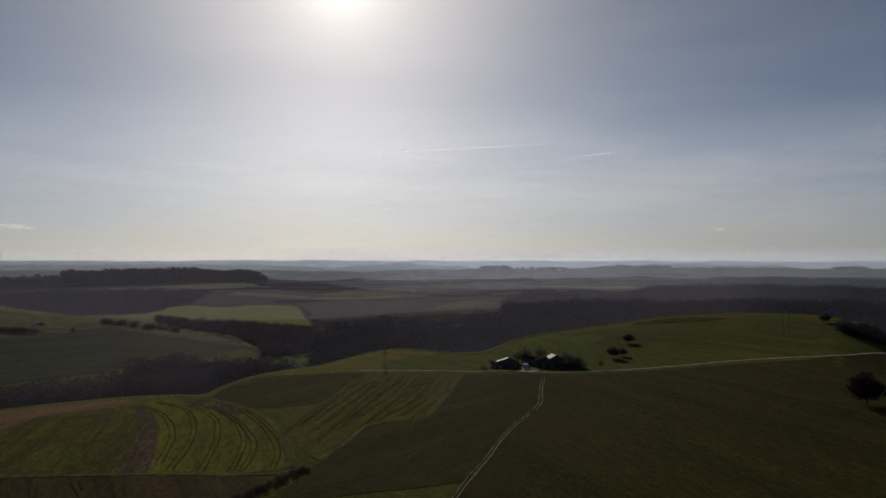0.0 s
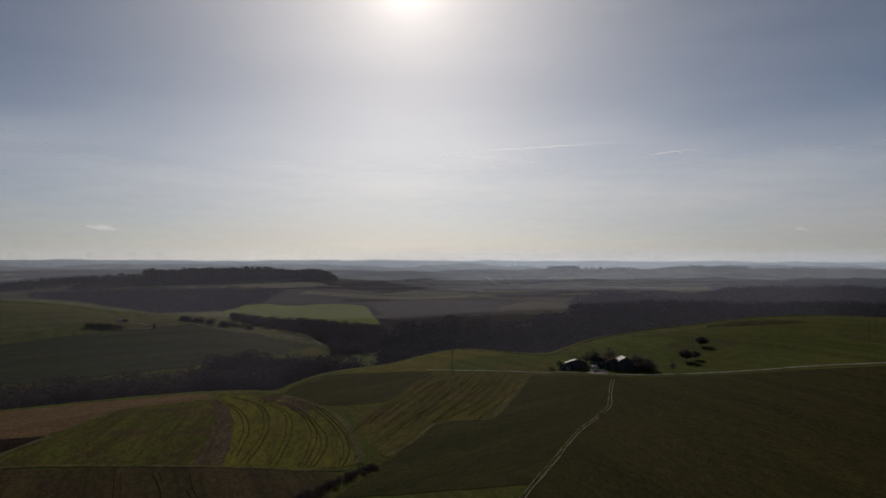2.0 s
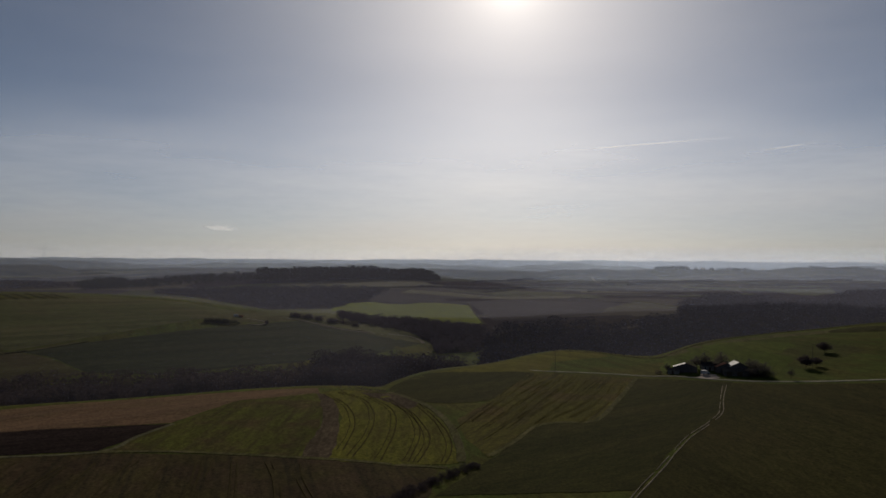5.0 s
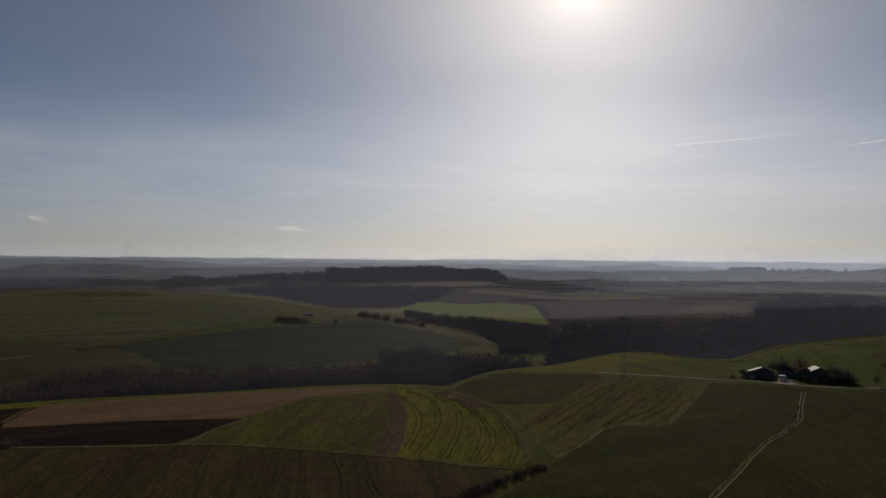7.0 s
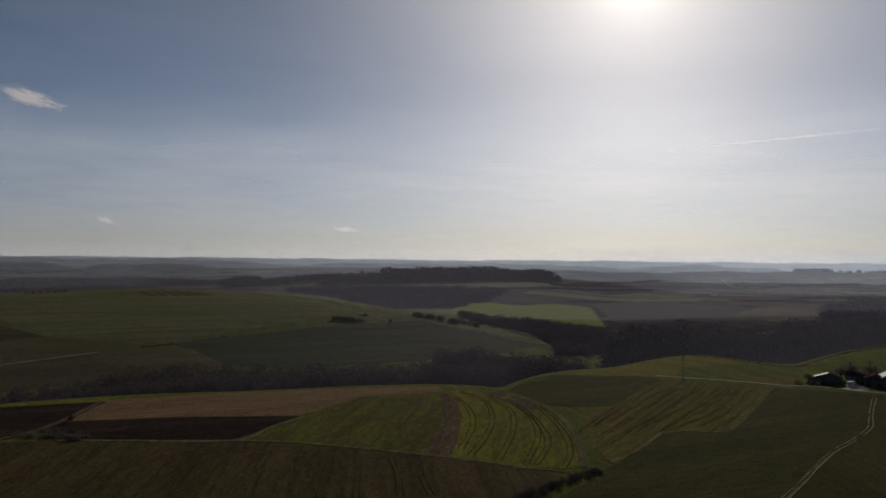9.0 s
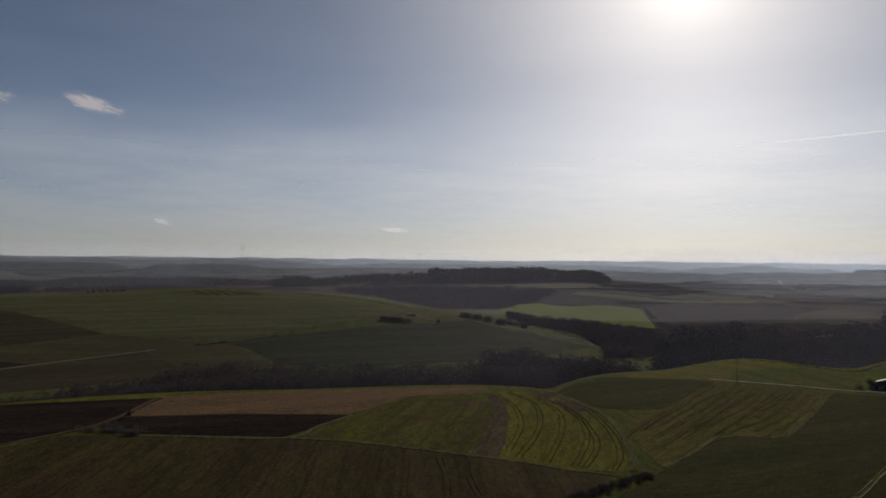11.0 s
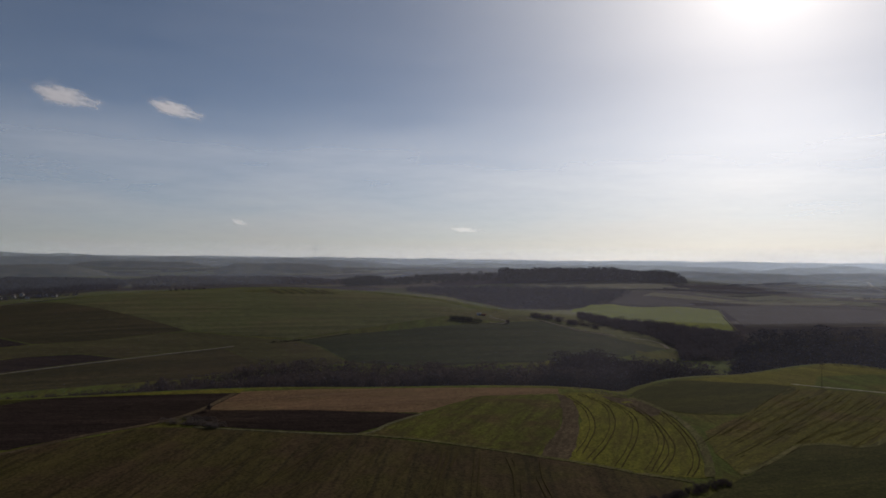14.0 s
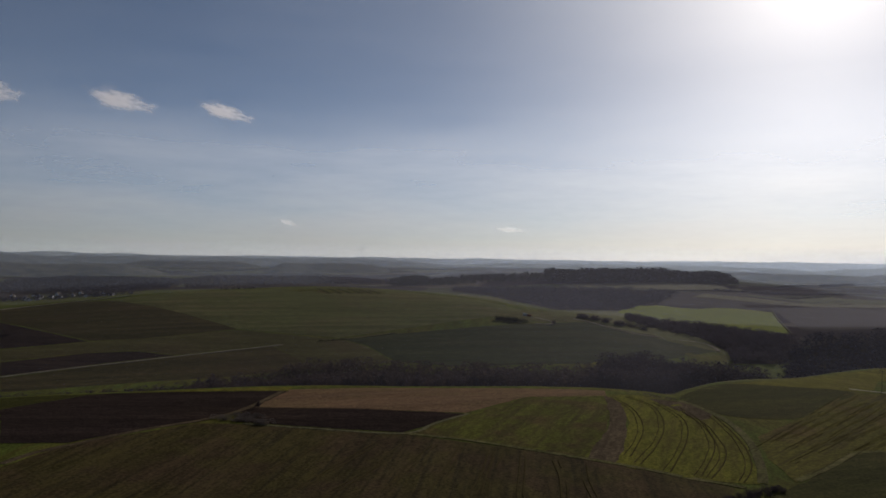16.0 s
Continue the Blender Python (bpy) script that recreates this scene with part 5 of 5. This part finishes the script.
shrub = tree_thing("hawthorn", "small dense dark hawthorn on the stubble edge", 25, 3.4, 1.3, limbs=8, twigs_per=24, sliver_len=.5, sliver_wide=.25, low=.3)
stand(shrub, -259.3, 216.8)
bush = tree_thing("hawthorn", "small round bush at the lane end", 26, 5.0, 2.6, limbs=9, twigs_per=26, sliver_len=.9, sliver_wide=.3, low=.2)
stand(bush, -398, 778)

# ---- single trees of the valley wood that stand out ----
STREAM_TREE = tree_thing("valley_tree", "tall bare grey-brown tree at the valley wood's edge", 27, 13, 4.6, limbs=13, twigs_per=34, sliver_len=1.5, sliver_wide=.24, low=.25)
tagged(STREAM_TREE, group="trees at the edge of the valley wood")
DARK_TREE = tree_thing("valley_fir", "tall dense dark tree in the gully wood", 28, 16, 3.4, leaf=M_PINE, limbs=20, twigs_per=34, sliver_len=1.2, sliver_wide=.45, low=.12)
tagged(DARK_TREE, group="dark trees of the gully")
vx, vy, vrng = scatter(WOOD_VALLEY, 15, 51)
order = np.argsort(np.hypot(vx, vy))[:130]
stand(STREAM_TREE, -330, 352)
for k in order:
    copy_thing(STREAM_TREE, pose(vx[k], vy[k], ground_at(vx[k], vy[k]) - .2, 0, 0, float(vrng.uniform(0, 360))) @ Matrix.Scale(float(vrng.uniform(.65, 1.2)), 4))
stand(DARK_TREE, -205, 560)
for x, y, s in ((-196, 556, .9), (-212, 566, 1.05), (-190, 549, .8), (-201, 570, 1.0), (-221, 573, .8), (-180, 560, .75), (-240, 560, .7), (-232, 545, .65), (-185, 585, .9), (-170, 600, .85)):
    copy_thing(DARK_TREE, pose(x, y, ground_at(x, y) - .2, 0, 0, x * 37 % 360) @ Matrix.Scale(s, 4))


# ---- buildings ----
M_WALL_DARK = mottled("dark_timber_boards", (0.100, 0.084, 0.077), (0.140, 0.116, 0.102), 1.2)
M_WALL_PALE = mottled("pale_render", (0.70, 0.68, 0.64), (0.58, 0.56, 0.53), 0.7)
M_WALL_STONE = mottled("grey_rubble_stone", (0.20, 0.18, 0.16), (0.28, 0.26, 0.23), 1.5)
M_ROOF_METAL = mottled("weathered_sheet_metal", (0.25, 0.24, 0.23), (0.13, 0.125, 0.12), 0.5, 0.7, 0.0)
# roof in uneven blotches from dark to pale grey
M_ROOF_PATCHY = mottled("patchy_light_dark_roof", (0.05, 0.045, 0.042), (0.34, 0.33, 0.32), 0.35, 0.7)
M_ROOF_TILE = mottled("dark_red_brown_tiles", (0.11, 0.055, 0.042), (0.075, 0.045, 0.040), 1.5)
M_ROOF_RUST = mottled("rusty_red_roof", (0.30, 0.10, 0.05), (0.22, 0.08, 0.045), 1.0)
M_ROOF_SLATE = mottled("dark_slate", (0.050, 0.043, 0.040), (0.075, 0.064, 0.057), 1.5, 0.9)
M_DOOR = mottled("brown_door_boards", (0.08, 0.055, 0.035), (0.10, 0.07, 0.045), 1.5)
M_GLASS, _nt, _p = nodes_of("window_glass", 0.08)
_p.inputs["Base Color"].default_value = (0.03, 0.035, 0.04, 1)
_p.inputs["Specular IOR Level"].default_value = 0.5
M_FRAME = mottled("white_frames", (0.7, 0.7, 0.68), (0.6, 0.6, 0.58), 2.0)
M_YARD = mottled("pale_farmyard_gravel", (0.46, 0.38, 0.32), (0.34, 0.28, 0.24), 0.3)
M_WHITE = mottled("white_vehicle_paint", (0.50, 0.49, 0.48), (0.44, 0.43, 0.42), 1.0, 0.6)
M_RUBBER = mottled("black_rubber", (0.02, 0.02, 0.02), (0.03, 0.03, 0.03), 3.0)
M_POLE = mottled("weathered_pole_timber", (0.10, 0.085, 0.07), (0.075, 0.064, 0.052), 3.0)
M_CERAMIC = mottled("brown_insulator", (0.10, 0.05, 0.03), (0.12, 0.06, 0.04), 5.0, 0.4)
# darkened grey: the turbines' backlit silhouette is put into their colour
M_TURBINE = mottled("backlit_turbine_grey", (0.17, 0.18, 0.19), (0.14, 0.15, 0.16), 0.1, 0.7)


def box(x0, x1, y0, y1, z0, z1):
    v = [(x, y, z) for z in (z0, z1) for x, y in ((x0, y0), (x1, y0), (x1, y1), (x0, y1))]
    return v, [(3, 2, 1, 0), (4, 5, 6, 7), (0, 1, 5, 4), (1, 2, 6, 5), (2, 3, 7, 6), (3, 0, 4, 7)]


def house(name, label, x, y, turn, w, d, eave, top, wall, roof, category="house", doors=((0, 1.0, 2.1),), windows=((-0.3, 1.0), (0.3, 1.0)), chimney=True, roof_shaded=None):
    """A gabled building, ridge along its width: walls with gables, two roof slabs, doors, framed windows, chimney."""
    ob = tagged(new(name), label, category)
    hw, hd = w / 2, d / 2
    v = [(-hw, -hd, -1.2), (hw, -hd, -1.2), (hw, hd, -1.2), (-hw, hd, -1.2), (-hw, -hd, eave), (hw, -hd, eave), (hw, hd, eave), (-hw, hd, eave), (-hw, 0, top), (hw, 0, top)]
    part("wall", (v, [(0, 1, 5, 4), (2, 3, 7, 6), (1, 2, 6, 9, 5), (3, 0, 4, 8, 7)]), wall, ob)
    o, t = 0.3, 0.2
    for sgn in (-1, 1):
        ey, ez = sgn * (hd + o), eave - o * (top - eave) / hd
        rv = [(-hw - o, ey, ez), (hw + o, ey, ez), (hw + o, 0, top), (-hw - o, 0, top)]
        rv += [(a, b, c + t) for a, b, c in rv]
        # a second roof material puts one slope's shade into its colour
        part("roof", (rv, [(3, 2, 1, 0), (4, 5, 6, 7), (0, 1, 5, 4), (1, 2, 6, 5), (2, 3, 7, 6), (3, 0, 4, 7)]), roof if sgn < 0 or roof_shaded is None else roof_shaded, ob)
    for u, dw, dh in doors:
        part("door", box(u * w - dw / 2, u * w + dw / 2, -hd - .06, -hd + .1, 0, dh), M_DOOR, ob)
    for u, zz in windows:
        for side in (-1, 1):
            yy = side * hd
            win = part("window", box(u * w - .62, u * w + .62, yy - .05, yy + .05, zz - .08, zz + 1.38), M_FRAME, ob)
            part("pane", box(u * w - .5, u * w + .5, yy - .08, yy + .08, zz, zz + 1.3), M_GLASS, win)
    if chimney:
        part("chimney", box(w * .22 - .35, w * .22 + .35, .3, 1.0, top - 1.2, top + .9), M_WALL_STONE, ob)
    ob.matrix_basis = pose(x, y, ground_at(x, y), 0, 0, turn)
    return ob


field("farmyard", "pale gravel farmyard between the barns", M_YARD, [(46.5, 450.0), (57, 449.0), (62.5, 457), (60, 471), (50.5, 468)], 2)
# barns' bright and shaded roof slopes are put in as unlike roof colours
house("barn", "broad grey barn with one glinting sheet-metal roof slope", 42, 466, -84, 3.2, 14, 3.4, 5.6, M_WALL_DARK, M_ROOF_METAL, "barn", (), (), False, M_ROOF_SLATE)
house("barn", "dark timber barn with a brown tiled roof", 66, 471, -78, 4, 12, 3.8, 6.0, M_WALL_DARK, M_ROOF_TILE, "barn", (), (), False, M_ROOF_SLATE)
house("barn", "second dark barn with a bright patchy roof slope", 72.5, 472, -78, 8, 11, 4.4, 7.0, M_WALL_DARK, M_ROOF_PATCHY, "barn", (), (), False, M_ROOF_SLATE)
house("barn", "dark open cattle shed beside the farmyard", 71, 464, 4, 15, 7, 2.6, 3.9, M_WALL_DARK, M_ROOF_SLATE, "barn", ((-.3, 3, 2.8), (.1, 3, 2.8)), (), False)
house("farmhouse", "old stone farmhouse with a dark slate roof", 57, 478, 8, 9, 7, 2.9, 4.8, M_WALL_STONE, M_ROOF_SLATE, "house", ((0, 1.1, 2.1),), ((-.32, 0.9), (.3, 0.9)))
house("shed", "low lean shed beside the barn", 35, 461, -20, 6, 4.5, 2.3, 3.2, M_WALL_STONE, M_ROOF_SLATE, "shed", ((0, 1.2, 2.0),), (), False)


def wagon(x, y, turn):
    ob = tagged(new("van"), "small white delivery van parked in the farmyard", "van")
    v = [(-2.5, -.95, .45), (2.5, -.95, .45), (2.5, .95, .45), (-2.5, .95, .45), (-2.5, -.9, 2.3), (1.2, -.9, 2.3), (1.2, .9, 2.3), (-2.5, .9, 2.3), (1.9, -.9, 1.3), (1.9, .9, 1.3), (2.5, -.92, 1.1), (2.5, .92, 1.1)]
    f = [(3, 2, 1, 0), (4, 5, 6, 7), (0, 1, 10, 8, 5, 4), (2, 3, 7, 6, 9, 11), (3, 0, 4, 7), (5, 8, 9, 6), (8, 10, 11, 9), (1, 2, 11, 10)]
    part("body", (v, f), M_WHITE, ob)
    part("windscreen", ([(1.24, -.8, 2.2), (1.88, -.8, 1.36), (1.88, .8, 1.36), (1.24, .8, 2.2), (1.28, -.8, 2.24), (1.92, -.8, 1.4), (1.92, .8, 1.4), (1.28, .8, 2.24)], [(4, 5, 6, 7), (0, 1, 5, 4), (2, 3, 7, 6), (1, 2, 6, 5), (3, 0, 4, 7)]), M_GLASS, ob)
    for wx in (-1.6, 1.6):
        for wy in (-.9, .9):
            vv, ff = [], []
            tube(vv, ff, (wx, wy - .11, .36), (wx, wy + .11, .36), .36, .36, 14)
            ff += [tuple(range(13, -1, -1)), tuple(range(14, 28))]
            part("wheel", (vv, ff), M_RUBBER, ob)
    ob.matrix_basis = pose(x, y, ground_at(x, y) + .5, 0, 0, turn)


wagon(53, 460, 20)

# hamlet behind the hill
house("house", "hamlet house with a pale sheet-metal roof behind the crest", 351.7, 657, 25, 11, 8, 5.4, 8.6, M_WALL_STONE, M_ROOF_METAL, "house")
house("house", "white-gabled hamlet house among bare trees", 366, 640, 80, 11, 8, 4.4, 7.0, M_WALL_PALE, M_ROOF_SLATE, "house")
house("house", "low hamlet house with a dark slate roof", 356, 612, 30, 12, 8, 2.6, 4.6, M_WALL_STONE, M_ROOF_SLATE, "house")
# field shed on the far meadow
house("field_shed", "small white field shed with a pale roof", -448, 796, 35, 4.6, 3.4, 2.2, 2.9, M_WALL_PALE, M_WALL_PALE, "shed", ((0, 1.2, 2.0),), (), False)
house("field_shed", "low rust-red trailer shed on the meadow", -442.5, 797, 20, 5, 3, 1.8, 2.5, M_ROOF_RUST, M_ROOF_RUST, "shed", ((0, 1.2, 1.7),), (), False)
# village beyond the brow
rngv = random.Random(77)
VILLAGE = [(-1262, 545), (-1251, 560), (-1240, 575), (-1268, 592), (-1245, 598), (-1228, 604), (-1285, 575), (-1296, 600), (-1300, 560), (-1232, 556), (-1280, 625), (-1240, 632), (-1208, 640), (-1190, 628), (-1170, 640), (-1310, 640), (-1330, 610), (-1196, 660), (-1268, 660), (-1225, 668), (-1160, 655), (-1345, 580)]
for k, (x, y) in enumerate(VILLAGE):
    pale = rngv.random() < .75
    house("village_house", "white-walled village house with a dark roof" if pale else "grey stone village house with a dark roof", x, y, rngv.uniform(-60, 60), rngv.uniform(6, 8), rngv.uniform(5, 6.5), 2.6, 4.8, M_WALL_PALE if pale else M_WALL_STONE,
          M_ROOF_SLATE, "house")["group"] = "village houses"
bush_row("village_trees", "bare garden trees between the village houses", [(-1310, 540), (-1262, 570), (-1235, 590), (-1200, 645), (-1150, 660)], 7, 60, 5, M_TWIG_HAZED, 78)
# hilltop village far off, with its clumps of trees
def clump(label, b0, b1, r, top, tall, count, seed):
    rng = random.Random(seed)
    vs, fs, base = [], [], 0
    for k in range(count):
        bd, rr = rng.uniform(b0, b1), r + rng.uniform(-25, 5)
        z, b = top(bd) - 1.5, radians(bd)
        v, f = KITS["thick"][rng.randrange(5)]
        t, a = tall * rng.uniform(.6, 1.2), rng.uniform(0, 6.28)
        c, sn, w = math.cos(a), math.sin(a), t * 1.5
        x, y = math.sin(b) * rr, math.cos(b) * rr
        vs.append(np.stack([x + (v[:, 0] * c - v[:, 1] * sn) * w, y + (v[:, 0] * sn + v[:, 1] * c) * w, z + (v[:, 2] - .2) * t], 1))
        fs.append(f + base)
        base += len(v)
    return tagged(new("tree_clump", mesh_from("tree_clump", np.concatenate(vs), np.concatenate(fs), M_PINE)), label, "trees", kind="stuff")


HILL_TOP = lambda b: crest(b, 2850, -0.68, 6, 4)
EAST_TOP = lambda b: crest(b, 3000, -0.52, 8, 5)
clump("dark trees round the hilltop village", 2.9, 5.2, 2850, HILL_TOP, 13, 110, 91)
clump("dark trees beside the hilltop village", 7.4, 9.8, 2850, HILL_TOP, 10, 90, 92)
clump("dark trees on the far ridge", 13.5, 17.5, 3000, EAST_TOP, 11, 150, 93)
clump("dark trees on the far ridge", 28.4, 30.4, 3000, EAST_TOP, 11, 90, 94)
clump("dark trees on the far ridge", 20.5, 22.5, 3000, EAST_TOP, 9, 70, 95)
for k, (b, r) in enumerate(((4.5, 2815), (5.3, 2820), (5.9, 2810), (7.0, 2820), (8.2, 2815), (9.2, 2820), (10.5, 2830), (6.4, 2825))):
    x, y = math.sin(radians(b)) * r, math.cos(radians(b)) * r
    h = house("hilltop_house", "grey house of the far hilltop village", x, y, 20 + 40 * k, 16, 11, 7, 11, M_WALL_STONE, M_ROOF_METAL if k % 3 == 1 else M_ROOF_SLATE, "house")
    h["group"] = "hilltop village houses"
    h.location.z = HILL_TOP(b) - 3


# ---- power poles ----
def power_pole(label, x, y, tall, turn, arms=1):
    ob = tagged(new("power_pole"), label, "power pole", "power poles")
    v, f = [], []
    tube(v, f, (0, 0, -.5), (0, 0, tall), .14, .10, 8)
    f.append(tuple(range(8, 16)))
    part("pole", (v, f), M_POLE, ob)
    for k in range(arms):
        z = tall - .5 - 1.3 * k
        part("crossarm", box(-1.3, 1.3, -.1, .1, z - .1, z + .1), M_POLE, ob)
        for px in (-1.15, 0, 1.15):
            v, f = [], []
            tube(v, f, (px, 0, z + .1), (px, 0, z + .42), .09, .06, 6)
            f.append(tuple(range(6, 12)))
            part("insulator", (v, f), M_CERAMIC, ob)
    ob.matrix_basis = pose(x, y, ground_at(x, y), 0, 0, turn)


power_pole("tall timber power pole beside the gravel road", -35.5, 447.6, 13.5, 15, 2)
power_pole("timber power pole behind the farm trees", 120.3, 493, 16, 20)
power_pole("timber power pole on the green hill", 258, 538, 17, 35)
power_pole("thin timber power pole on the green hill", 250, 530, 13, 35)


# ---- wind turbines on the horizon ----
def turbine(bearing, r, tall, spin):
    ob = tagged(new("wind_turbine"), "slender grey wind turbine on the hazy horizon", "wind turbine", "wind turbines")
    v, f = [], []
    tube(v, f, (0, 0, -4), (0, 0, tall), tall * .030, tall * .020, 8)
    part("tower", (v, f), M_TURBINE, ob)
    part("nacelle", box(-1.2, 1.2, -3.0, 3.0, tall - 1.2, tall + 1.4), M_TURBINE, ob)
    for k in range(3):
        a = radians(spin + 120 * k)
        v, f = [], []
        tube(v, f, (0, -3.4, tall), (math.sin(a) * tall * .55, -3.4, tall + math.cos(a) * tall * .55), tall * .020, tall * .009, 4)
        part("blade", (v, f), M_TURBINE, ob)
    b = radians(bearing)
    x, y = math.sin(b) * r, math.cos(b) * r
    ob.matrix_basis = pose(x, y, 60, 0, 0, -bearing + 20)


for b, tall, spin in ((-42.34, 52, 12), (-36.4, 30, 40), (-35.6, 30, 75), (-28.6, 34, 20), (-26.85, 38, 100), (-31.5, 32, 55), (-25.4, 22, 10), (-23.6, 20, 80)):
    turbine(b, 4350, tall, spin)
